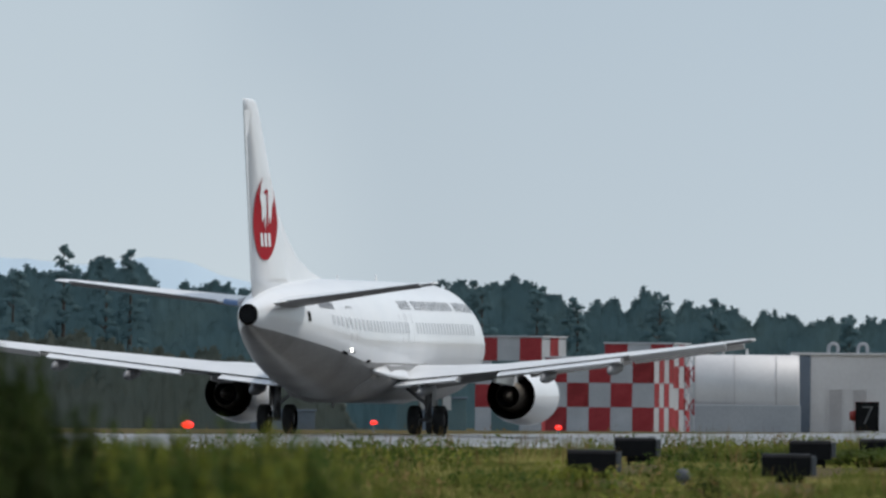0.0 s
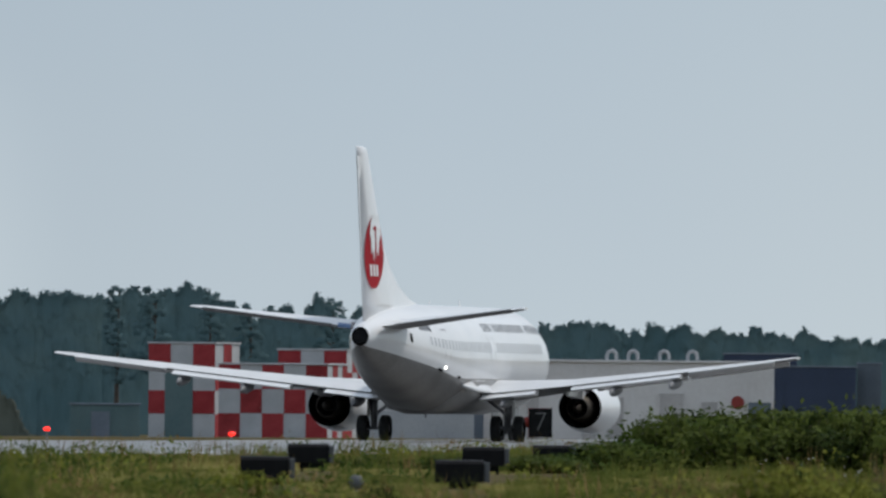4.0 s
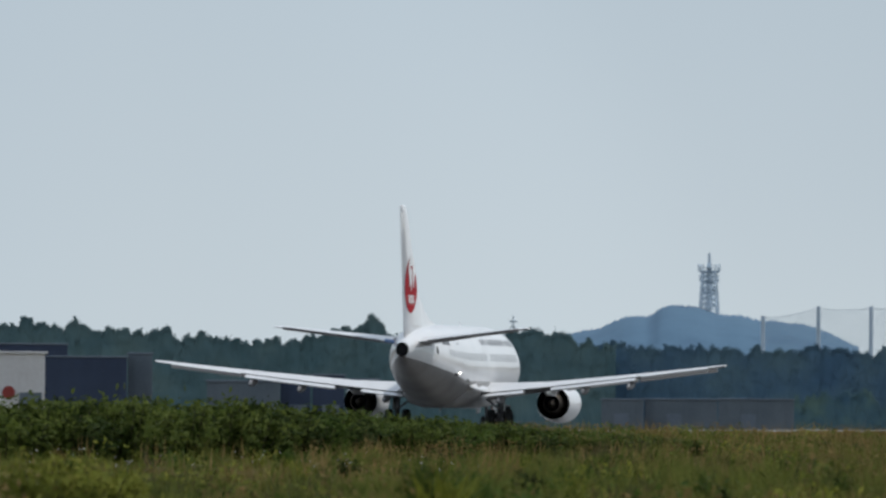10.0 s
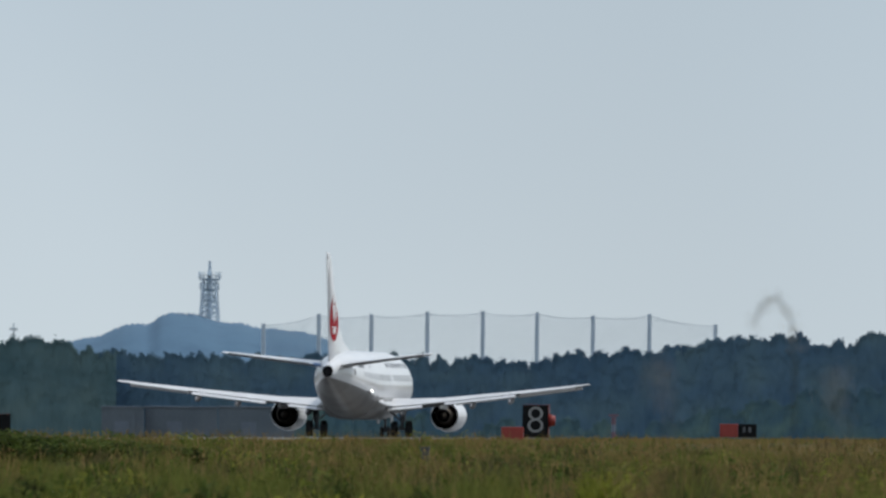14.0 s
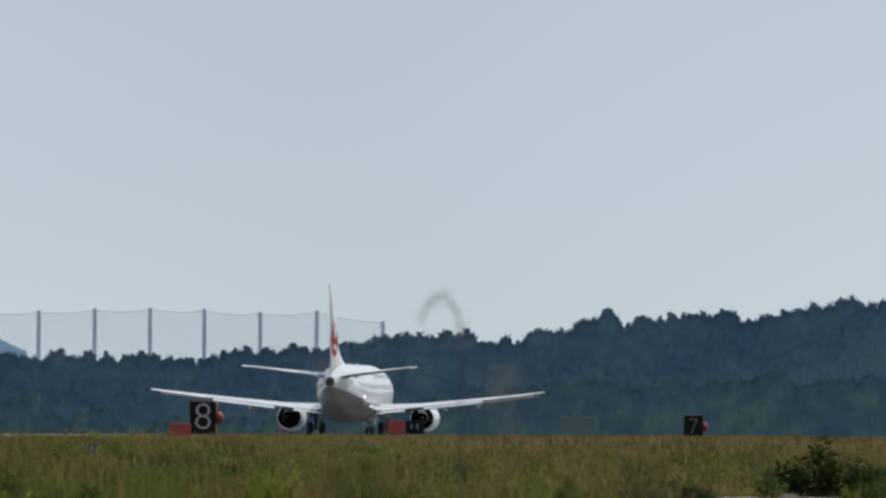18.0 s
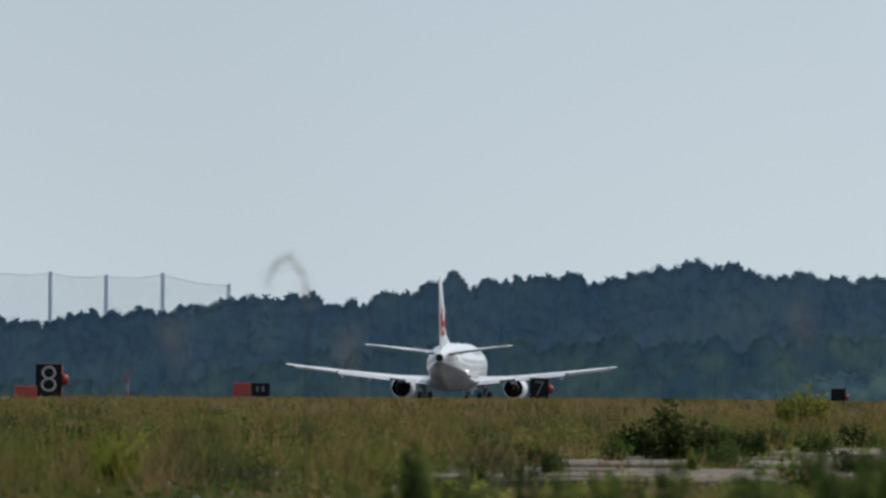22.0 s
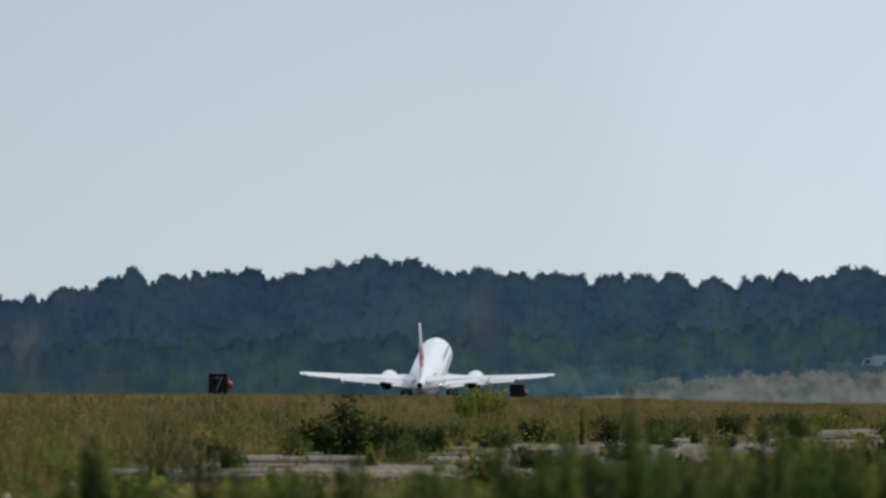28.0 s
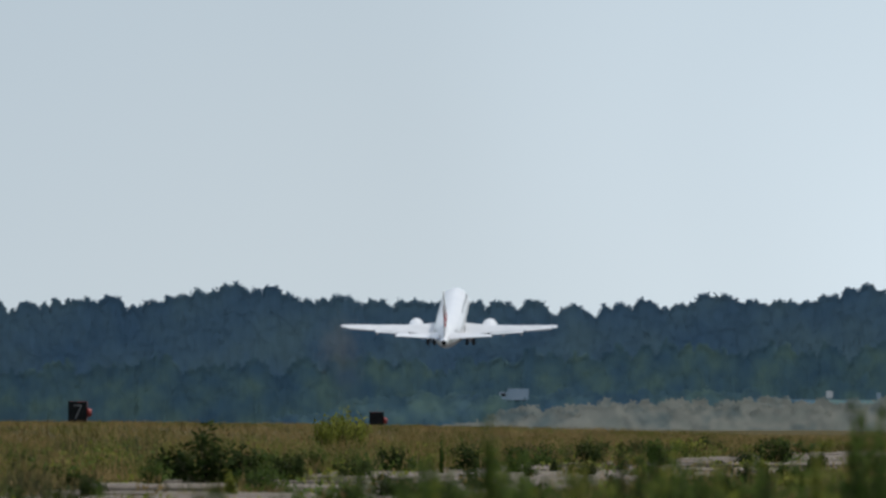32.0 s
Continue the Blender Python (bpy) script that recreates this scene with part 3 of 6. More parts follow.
    fin_sec = ((4.55, -9.7, -16.4, 0.035), (5.2, -10.7, -16.55, 0.04), (6.3, -11.8, -16.85, 0.045), (10.8, -15.9, -18.05, 0.05), (11.02, -16.3, -18.1, 0.045), (11.08, -16.7, -18.05, 0.03))
    fin = part("fin", loft([foil_v(*s) for s in fin_sec]), M_white, air, "tall white tail fin", True)
    part("dorsal_fillet", loft([[(w, y, 4.9), (0, y, z), (-w, y, 4.9)] for y, z, w in ((-5.2, 5.24, 0.04), (-7.2, 5.48, 0.08), (-9.2, 5.9, 0.12), (-10.9, 6.55, 0.14), (-12.4, 7.4, 0.12))]), M_white, air, "", False)
    rings = []
    for z in (5.1, 10.7):
        te = -16.55 - (z - 5.2) * 0.262
        c = 1.5 - (z - 5.1) * 0.13
        rings.append([(0.07, te + c, z), (0.02, te - 0.02, z), (-0.02, te - 0.02, z), (-0.07, te + c, z)])
    part("rudder", loft(rings), M_white, air, "white rudder")
    # round red emblem with a white curved blaze, on both faces of the fin
    for sgn in (-1, 1):
        cy, cz, rr = -15.12, 7.14, 1.38

        def on_fin(y, z, lift):
            for s0, s1 in zip(fin_sec, fin_sec[1:]):
                if s0[0] <= z <= s1[0]:
                    k = (z - s0[0]) / (s1[0] - s0[0])
                    le, te, t = (s0[i] + (s1[i] - s0[i]) * k for i in (1, 2, 3))
                    u = (le - y) / (le - te)
                    w = np.interp(u, (0, 0.05, 0.25, 0.6, 1), (0, 0.5, 1.0, 0.7, 0.08))
                    return (sgn * (w * t * (le - te) + lift), y, z)

        def blob(outline, lift, material, name, label):
            ctr = (sum(p[0] for p in outline) / len(outline), sum(p[1] for p in outline) / len(outline))
            bm = bmesh.new()
            rows = [[bm.verts.new(on_fin(ctr[0] + (p[0] - ctr[0]) * k, ctr[1] + (p[1] - ctr[1]) * k, lift)) for p in outline] for k in (0.02, 0.35, 0.7, 1.0)]
            m = len(outline)
            for r0, r1 in zip(rows, rows[1:]):
                for i in range(m):
                    j = (i + 1) % m
                    bm.faces.new((r0[i], r0[j], r1[j], r1[i]))
            return part(name, bm, material, fin, label)

        circ = [(cy + 1.13 * rr * math.cos(a), cz + rr * math.sin(a)) for a in (2 * math.pi * i / 40 for i in range(40))]
        blob(circ, 0.03, M_red, "emblem", "round red emblem")
        # two spread wings leave a notched white field, with a red neck and head in it
        field = ((-0.3, 1.0), (0.25, 1.01), (0.52, 0.84), (0.58, 0.5), (0.44, 0.3), (0.36, -0.12), (0.22, 0.12), (0.12, -0.28), (0.0, 0.0), (-0.1, -0.3), (-0.2, 0.1), (-0.34, -0.1), (-0.42, 0.3), (-0.56, 0.5), (-0.52, 0.82))
        blob([(cy + 1.13 * rr * u, cz + rr * w) for u, w in field], 0.045, M_white, "emblem_field", "white field in the emblem")
        blob([(cy + 1.13 * rr * u, cz + rr * w) for u, w in ((-0.1, -0.3), (0.12, -0.3), (0.1, 0.2), (0.02, 0.6), (-0.08, 0.6), (-0.02, 0.2))], 0.055, M_red, "emblem_neck", "")
        blob([(cy + 1.13 * rr * u, cz + rr * w) for u, w in ((0.06, 0.56), (0.04, 0.68), (-0.08, 0.72), (-0.34, 0.62), (-0.1, 0.58))], 0.055, M_red, "emblem_head", "")
        for dy in (0.62, 0.16, -0.3):
            y0, z0 = cy + dy, cz - 0.92
            blob([(y0, z0), (y0 - 0.3, z0), (y0 - 0.42, z0 + 0.44), (y0 - 0.14, z0 + 0.44)], 0.045, M_white, "emblem_bar", "")
    # nose gear
    leg = part("nose_gear_leg", tube_bm((0, 14.27, 0.34), (0, 14.1, 1.5), 0.08, 0.1, 12), M_strut, air, "", True)
    part("axle", tube_bm((-0.3, 14.27, 0.34), (0.3, 14.27, 0.34), 0.05, 0.05, 10), M_strut, leg)
    for dx in (-0.21, 0.21):
        rim = [(dx + u, r) for u, r in ((-0.1, 0.18), (-0.1, 0.29), (-0.06, 0.34), (0.06, 0.34), (0.1, 0.29), (0.1, 0.18))]
        rings = [[(x, 14.27 + r * math.cos(2 * math.pi * i / 22), 0.345 + r * math.sin(2 * math.pi * i / 22)) for x, r in rim] for i in range(22)]
        part("tyre", loft(rings + rings[:1], cap=False, closed=False), M_tyre, leg, "", True)
    for sgn in (-1, 1):
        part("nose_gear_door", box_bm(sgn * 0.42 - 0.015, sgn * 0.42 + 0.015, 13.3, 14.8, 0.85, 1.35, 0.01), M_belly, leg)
    # aerials, and a glowing bead in place of the flank's glint
    for y, h in ((4.0, 0.32), (-2.5, 0.25)):
        part("aerial", loft([[(0.02, y, 5.15), (0.02, y - 0.35, 5.15), (-0.02, y - 0.35, 5.15), (-0.02, y, 5.15)], [(0.008, y - 0.2, 5.15 + h), (0.008, y - 0.32, 5.15 + h), (-0.008, y - 0.32, 5.15 + h), (-0.008, y - 0.2, 5.15 + h)]]), M_white, air)
    part("aerial", box_bm(-0.015, 0.015, -3.4, -3.1, 0.92, 1.2), M_wing_lo, air)
    bm = bmesh.new()
    bmesh.ops.create_uvsphere(bm, u_segments=12, v_segments=8, radius=0.06, matrix=Matrix.Translation((1.7, -8.4, 2.83)))
    part("glint_bead", bm, M_glint, air, "small glowing white bead imitating a glint")
    return air


airliner = build_airliner()


# ---------------------------------------------------------------- airfield signs and lights
def digit(txt, size, parent, m, material):
    cu = bpy.data.curves.new("digit", "FONT")
    cu.body, cu.size, cu.align_x, cu.align_y, cu.extrude, cu.offset = txt, size, "CENTER", "CENTER", 0.006, -0.03
    tmp = bpy.data.objects.new("digit", cu)
    scene.collection.objects.link(tmp)
    dg = bpy.context.evaluated_depsgraph_get()
    me = bpy.data.meshes.new_from_object(tmp.evaluated_get(dg))
    bpy.data.objects.remove(tmp)
    ob = link("digit", me, None, parent, "white numeral " + txt)
    me.materials.clear()
    me.materials.append(material)
    ob.matrix_basis = m
    return ob


def distance_sign(x, y, txt, base, turn=0.0):
    """A lit box with a numeral on black, red painted sides and a round lamp housing."""
    s = thing("distance_sign", pose(x, y, base, 0, 0, turn), "black runway distance sign with a white number and red sides", "sign", "runway distance signs")
    w, h, dpt = 1.16, 1.52, 0.8
    part("cabinet", box_bm(-w / 2, w / 2, 0, dpt, 0.16, 0.16 + h, 0.03), M_sign_red, s, "red painted sheet cabinet")
    part("face", box_bm(-w / 2 + 0.01, w / 2 - 0.01, -0.035, -0.002, 0.17, 0.15 + h, 0.012), M_black, s, "black sign face")
    for sx in (-1, 1):
        part("edge_strip", box_bm(sx * (w / 2) - 0.03, sx * (w / 2) + 0.03, -0.06, -0.036, 0.15, 0.17 + h), M_black, s)
    part("lamp_housing", tube_bm((w / 2, 0.4, 0.95), (w / 2 + 0.3, 0.4, 0.95), 0.3, 0.22, 16), M_sign_red, s, "round red housing on the side", True)
    for sx in (-0.4, 0.4):
        for sy in (0.12, 0.66):
            part("leg", tube_bm((sx, sy, -0.25), (sx, sy, 0.17), 0.04, 0.04, 8), M_strut, s)
    if txt:
        digit(txt, 1.8 if txt == "8" else 1.45, s, pose(0, -0.045, 0.92, 90, 0, 0), M_sign_wht if txt == "8" else M_sign_dim)
    return s


def low_sign(x, y, base, n, dark):
    s = thing("taxiway_sign", pose(x, y, base, 0, 0, 4), "low red guidance sign with a dark end panel" if dark else "low red and weathered sign box", "sign", "low airfield signs")
    for i in range(n):
        part("panel", box_bm(-0.48 + i * 0.98, 0.48 + i * 0.98, 0, 0.3, 0.16, 0.86, 0.03), M_black if (dark and i == n - 1) else M_sign_red, s)
        for k in range(2):
            part("lettering_bar", box_bm(-0.25 + i * 0.98 + k * 0.3, -0.1 + i * 0.98 + k * 0.3, -0.016, -0.002, 0.42, 0.7), M_grey_end if i == 1 else M_sign_red, s)
        for dx in (-0.35, 0.35):
            part("leg", tube_bm((dx + i * 0.98, 0.15, -0.2), (dx + i * 0.98, 0.15, 0.23), 0.035, 0.035, 8), M_strut, s)
    return s


def build_signs():
    for bearing, d, txt, top in ((3703, 793, "8", 1.88), (4571, 1096, "7", 1.74), (5100, 1420, "", 1.4)):
        x, y = at(bearing, d)
        distance_sign(x, y, txt, top - 1.68, 1)
    for bearing, d, txt in ((1537, 880, "7"), (2758, 1140, "")):
        x, y = at(bearing, d)
        s = distance_sign(x, y, txt, ground(x, y) + 0.1, 14)
        # the housing sits on the other side here
        for o in s.children:
            if o.name.startswith("lamp_housing"):
                o.matrix_basis = pose(0, 0.8, 0, 0, 0, 180)
    x, y = at(3662, 735)
    low_sign(x, y, ground(x, y) - 0.2, 1, False)
    # a slim post across the field, a low box in the grass and a small domed marker
    x, y = at(3841, 1300)
    g = ground(x, y)
    mp = thing("marker_post", pose(x, y, g), "slim red and white marker post beyond the runway", "post")
    for i in range(4):
        part("band", tube_bm((0, 0, i * 0.55 - 0.1), (0, 0, i * 0.55 + 0.45), 0.17, 0.17, 10), M_post if i % 2 else M_slate, mp)
    part("cross_arm", box_bm(-0.35, 0.35, -0.08, 0.08, 2.15, 2.35), M_post, mp)
    x, y = at(3508, 505)
    g = ground(x, y)
    jb = thing("cable_box", pose(x, y, g, 0, 0, 5), "small dull grey cable box in the grass", "box")
    part("cabinet", box_bm(-0.14, 0.14, -0.1, 0.1, -0.05, 0.52, 0.015), M_grey_end, jb)
    part("lid", box_bm(-0.16, 0.16, -0.12, 0.12, 0.52, 0.56, 0.01), M_grey_end, jb)
    x, y = at(1212, 285)
    g = ground(x, y)
    dm = thing("edge_marker", pose(x, y, g), "small dull grey domed marker in the grass", "marker")
    bm = bmesh.new()
    bmesh.ops.create_uvsphere(bm, u_segments=14, v_segments=8, radius=0.13, matrix=Matrix.Translation((0, 0, 0.16)))
    part("dome", bm, M_grey_end, dm, "", True)
    part("stem", tube_bm((0, 0, -0.05), (0, 0, 0.1), 0.04, 0.04, 8), M_strut, dm)
    x, y = at(4045, 895)
    low_sign(x, y, ground(x, y) + 0.06, 2, True)
    # light units: black hooded boxes on legs
    for bearing, d in ((1057, 300), (1402, 300), (1133, 352), (1443, 352), (1565, 372)):
        x, y = at(bearing, d)
        g = ground(x, y) - (0.06 if d < 330 else 0.0)
        u = thing("light_unit", pose(x, y, g, 0, 0, 11), "long black hooded approach light unit on short legs", "light unit", "approach light units")
        prof = ((0, 0.17), (0.0, 0.5), (0.05, 0.55), (0.55, 0.57), (0.62, 0.51), (0.62, 0.17))
        part("hood", loft([[(xx, yy, zz) for yy, zz in prof] for xx in (-0.5, -0.49, 0.34, 0.36)]), M_black, u, "black sheet metal hood")
        part("end_plate", box_bm(0.362, 0.46, 0.02, 0.6, 0.18, 0.53, 0.015), M_grey_end, u, "dull grey end plate")
        part("base", box_bm(-0.25, 0.25, 0.1, 0.5, 0.06, 0.168, 0.02), M_black, u)
        for sx in (-0.2, 0.22):
            for sy in (0.16, 0.44):
                part("leg", tube_bm((sx, sy, -0.1), (sx, sy, 0.11), 0.03, 0.03, 8), M_black, u)
    # red obstruction lamps beyond the runway
    for bearing, lvl, d, bright in ((335, 752, 900, True), (664, 748, 930, False), (991, 757, 900, False)):
        x, y = at(bearing, d)
        g, top = ground(x, y), up(bearing, lvl, d)
        r = thing("obstruction_lamp", pose(x, y, g), "lit red obstruction lamp on a short post", "lamp", "red obstruction lamps")
        part("post", tube_bm((0, 0, -0.1), (0, 0, top - g - 0.14), 0.05, 0.05, 10), M_strut, r)
        bm = bmesh.new()
        bmesh.ops.create_uvsphere(bm, u_segments=16, v_segments=10, radius=0.22 if bright else 0.13)
        bmesh.ops.scale(bm, vec=(1.5, 1, 0.9), verts=bm.verts)
        bmesh.ops.translate(bm, vec=(0, 0, top - g), verts=bm.verts)
        part("lamp_glass", bm, M_beacon, r, "glowing red glass", True)


build_signs()


# ---------------------------------------------------------------- buildings beyond the runway
def checker_box(name, bearing, d, w, dep, top_lvl, turn, label, opening=False, tile=1.5, flip=0):
    x, y = at(bearing, d)
    g = ground(x, y)
    h = up(bearing, top_lvl, d) - g
    s = thing(name, pose(x, y, g, 0, 0, math.degrees((HEAD - bearing) / LENS) + turn), label, "hut", "checkered airfield huts")
    part("wall", box_bm(0, w, 0, dep, -0.3, h, 0.03), M_chk_wht, s, "white painted walls")
    cols, rows = max(1, round(w / tile)), max(1, round(h / 1.5))
    dcols = max(1, round(dep / tile))
    tw, th, td = w / cols, h / rows, dep / dcols
    fr = box_bm(0.01, tw - 0.01, -0.03, -0.004, 0.01, th - 0.01)
    me_f = bpy.data.meshes.new("panel")
    fr.to_mesh(me_f)
    fr.free()
    sd = box_bm(0.004, 0.03, 0.01, td - 0.01, 0.01, th - 0.01)
    me_s = bpy.data.meshes.new("panel")
    sd.to_mesh(me_s)
    sd.free()
    me_f.materials.append(M_chk_red)
    me_s.materials.append(M_chk_red)
    for r in range(rows):
        for c in range(cols):
            if (r + c + flip) % 2 == 0 and not (opening and c == 1 and r < rows - 1):
                link("panel", me_f, M_chk_red, s).location = (c * tw, 0, r * th)
        for c in range(dcols):
            if (r + c + cols + flip) % 2 == 0:
                link("panel", me_s, M_chk_red, s).location = (w, c * td, r * th)
    if opening:
        part("doorway", box_bm(tw * 0.75, tw * 2.0, -0.05, -0.01, 0.0, h - th), M_teal, s, "dark teal doorway")
    part("roof", box_bm(-0.08, w + 0.08, -0.08, dep + 0.08, h, h + 0.12, 0.02), M_chk_wht, s)
    return s


def build_buildings():
    checker_box("checkered_hut", 967, 1150, 7.55, 6.0, 634, -13, "red and white checkered equipment hut beyond the runway")
    checker_box("checkered_hut", 1072, 1160, 4.8, 5.0, 609, -13, "taller checkered hut behind the equipment hut", flip=1)
    checker_box("checkered_hut", 843, 1180, 4.9, 5.0, 597, -20, "tall red and white checkered hut with a dark doorway", True, flip=1)
    # lattice masts beside the hut
    for bearing in (1222,):
        x, y = at(bearing, 1135)
        g = ground(x, y)
        mst = thing("lattice_mast", pose(x, y, g, 0, 0, 12), "slender red and white lattice mast", "mast", "lattice masts")
        for i in range(5):
            z0, z1 = i * 1.1, i * 1.1 + 1.1
            m_ = M_chk_red if i % 2 else M_chk_wht
            for sx in (-0.3, 0.3):
                part("leg", tube_bm((sx, 0, z0), (sx, 0, z1), 0.06, 0.06, 6), m_, mst)
                part("brace", tube_bm((sx, 0, z0), (-sx, 0, z1), 0.04, 0.04, 6), m_, mst)
    # horizontal storage tank on saddles
    d = 1290
    x, y = at(1185, d)
    g, wdt = ground(x, y), 232 * d / LENS
    h = up(1310, 628, d) - g
    r = h / 2 - 0.12
    tk = thing("storage_tank", pose(x, y, g, 0, 0, 11), "large pale grey horizontal storage tank on low saddles", "tank")
    rings = [[(xx, 3 + rr * math.cos(a), 0.24 + r + rr * math.sin(a)) for a in (2 * math.pi * i / 48 for i in range(48))] for xx, rr in ((0.0, r * 0.2), (0.02, r * 0.96), (0.1, r), (wdt * 0.5, r), (wdt - 0.1, r), (wdt, r * 0.96), (wdt + 0.02, r * 0.2))]
    part("shell", loft(rings), M_tank, tk, "", True)
    for u in (0.2, 0.5, 0.82):
        xx = wdt * u
        part("band", loft([[(q, 3 + rr * math.cos(a), 0.24 + r + rr * math.sin(a)) for a in (2 * math.pi * i / 48 for i in range(48))] for q, rr in ((xx, r), (xx, r + 0.04), (xx + 0.07, r + 0.04), (xx + 0.07, r))], cap=False), M_shed_dk, tk)
    for u in (0.2, 0.75):
        part("saddle", box_bm(wdt * u - 0.4, wdt * u + 0.4, 1.2, 4.8, -0.3, 0.9, 0.05), M_shed, tk)
    for u in (0.1, 0.25, 0.42, 0.6):
        part("vent_pipe", tube_bm((wdt * u, 3, h - 0.2), (wdt * u, 3, h + 0.45), 0.1, 0.1, 8), M_tank, tk)
    part("plinth", box_bm(-0.1, wdt + 0.1, -0.5, -0.1, -0.2, 2.1, 0.04), M_plinth, tk, "low grey wall along the tank")
    # long pale shed with roof ventilators and doors
    d = 1300
    x, y = at(1405, d)
    g, wdt = ground(x, y), 545 * d / LENS
    h = up(1700, 631, d) - g
    sh = thing("long_shed", pose(x, y, g, 0, 0, 9.6), "long pale metal shed with grey doors and bent roof ventilators", "shed")
    part("wall", box_bm(0, wdt, 0, 9, -0.3, h, 0.04), M_shed, sh, "pale ribbed cladding")
    part("roof", box_bm(-0.2, wdt + 0.2, -0.2, 9.2, h, h + 0.18, 0.03), M_tank, sh, "low metal roof")
    part("corner_post", box_bm(0.5, 1.35, -0.09, -0.006, -0.3, h - 0.02), M_slate, sh)
    for i in range(30):
        xx = 0.9 + i * (wdt - 1.2) / 30
        part("cladding_rib", box_bm(xx, xx + 0.09, -0.05, -0.004, 0, h - 0.02), M_shed, sh)
    for b0, b1, top, m_ in ((1470, 1492, 0.55, M_shed_dk), (1512, 1534, 0.55, M_shed_dk), (1610, 1636, 0.55, M_shed_dk), (1655, 1684, 0.55, M_shed_dk), (1748, 1790, 0.6, M_shed_dk), (1822, 1850, 0.5, M_shed_dk), (1905, 1945, 0.5, M_slate)):
        xa, xb = (b0 - 1405) * d / LENS, (b1 - 1405) * d / LENS
        dr = part("door", box_bm(xa, xb, -0.1, -0.054, 0.02, h * top, 0.015), m_, sh, "grey shed door")
        part("frame", box_bm(xa - 0.1, xa - 0.005, -0.13, -0.054, 0, h * top + 0.1), M_shed, dr)
        part("frame", box_bm(xb + 0.005, xb + 0.1, -0.13, -0.054, 0, h * top + 0.1), M_shed, dr)
        part("frame", box_bm(xa - 0.1, xb + 0.1, -0.13, -0.054, h * top + 0.005, h * top + 0.12), M_shed, dr)
    for b in (1476, 1528, 1662, 1755, 1805, 1700):
        xx = (b - 1405) * d / LENS
        pts = [(xx - 0.35, 0.6, h + 0.1)] + [(xx - 0.35 * math.cos(a), 0.6, h + 0.55 + 0.35 * math.sin(a)) for a in (math.pi * k / 8 for k in range(9))] + [(xx + 0.35, 0.6, h + 0.25)]
        bm = bmesh.new()
        for p, q in zip(pts, pts[1:]):
            tube_bm(p, q, 0.14, 0.14, 10, bm)
        part("roof_ventilator", bm, M_plinth, sh, "bent sheet metal ventilator pipe")
    part("round_plate", tube_bm(((1886 - 1405) * d / LENS, -0.15, h * 0.5), ((1886 - 1405) * d / LENS, -0.06, h * 0.5), 0.5, 0.5, 20), M_sign_red, sh, "round red plate on the wall")
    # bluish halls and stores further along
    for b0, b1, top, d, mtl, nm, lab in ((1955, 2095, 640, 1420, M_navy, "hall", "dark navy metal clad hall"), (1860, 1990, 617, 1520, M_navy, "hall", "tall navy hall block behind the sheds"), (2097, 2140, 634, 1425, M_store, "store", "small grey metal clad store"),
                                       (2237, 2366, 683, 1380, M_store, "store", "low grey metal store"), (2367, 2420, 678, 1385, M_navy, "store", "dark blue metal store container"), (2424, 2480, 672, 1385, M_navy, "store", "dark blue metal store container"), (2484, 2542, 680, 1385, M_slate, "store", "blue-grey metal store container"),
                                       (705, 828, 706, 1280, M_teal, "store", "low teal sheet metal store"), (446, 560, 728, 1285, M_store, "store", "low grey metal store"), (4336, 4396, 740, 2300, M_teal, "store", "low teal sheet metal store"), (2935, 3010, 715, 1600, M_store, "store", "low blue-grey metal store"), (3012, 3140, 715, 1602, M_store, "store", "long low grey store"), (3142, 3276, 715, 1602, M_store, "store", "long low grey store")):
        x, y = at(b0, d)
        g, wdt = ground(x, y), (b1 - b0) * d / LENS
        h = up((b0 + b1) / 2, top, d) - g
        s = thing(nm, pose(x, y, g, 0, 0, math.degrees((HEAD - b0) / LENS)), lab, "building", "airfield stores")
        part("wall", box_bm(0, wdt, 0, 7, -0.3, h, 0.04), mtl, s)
        part("roof", box_bm(-0.1, wdt + 0.1, -0.1, 7.1, h, h + 0.15, 0.03), M_slate if mtl != M_tank else M_tank, s)
        k = max(2, int(wdt / 1.3))
        for i in range(k):
            xx = (i + 0.5) * wdt / k
            part("cladding_rib", box_bm(xx - 0.05, xx + 0.05, -0.05, -0.004, 0, h - 0.02), mtl, s)
        if d < 2000:
            part("door", box_bm(wdt * 0.3, wdt * 0.3 + 1.4, -0.08, -0.054, 0, min(2.3, h * 0.8)), M_slate, s, "blue-grey store door")


build_buildings()


# ---------------------------------------------------------------- woods, hill, tower, net
RIDGE = ((-400, 500), (0, 480), (80, 480), (110, 440), (140, 482), (175, 468), (225, 445), (255, 490), (300, 500), (420, 512), (620, 515), (780, 498), (850, 500), (940, 508), (1000, 530), (1130, 522), (1270, 535), (1370, 560), (1500, 562), (1640, 568), (1780, 566),
         (1900, 570), (2000, 578), (2130, 592), (2380, 610), (2450, 596), (2530, 574), (2600, 600), (2700, 606), (2820, 590), (2920, 612), (3370, 622), (3600, 624), (3900, 612), (4040, 590), (4110, 586), (4230, 594), (4330, 588), (4390, 560), (4480, 566), (4590, 550), (4700, 562), (4790, 541), (4880, 533), (5000, 552),
         (5080, 560), (5300, 562), (5470, 566), (5620, 556), (5760, 548), (5850, 560), (5960, 538), (6200, 535), (6600, 545))


def ridge(b):
    return float(np.interp(b, [r[0] for r in RIDGE], [r[1] for r in RIDGE]))


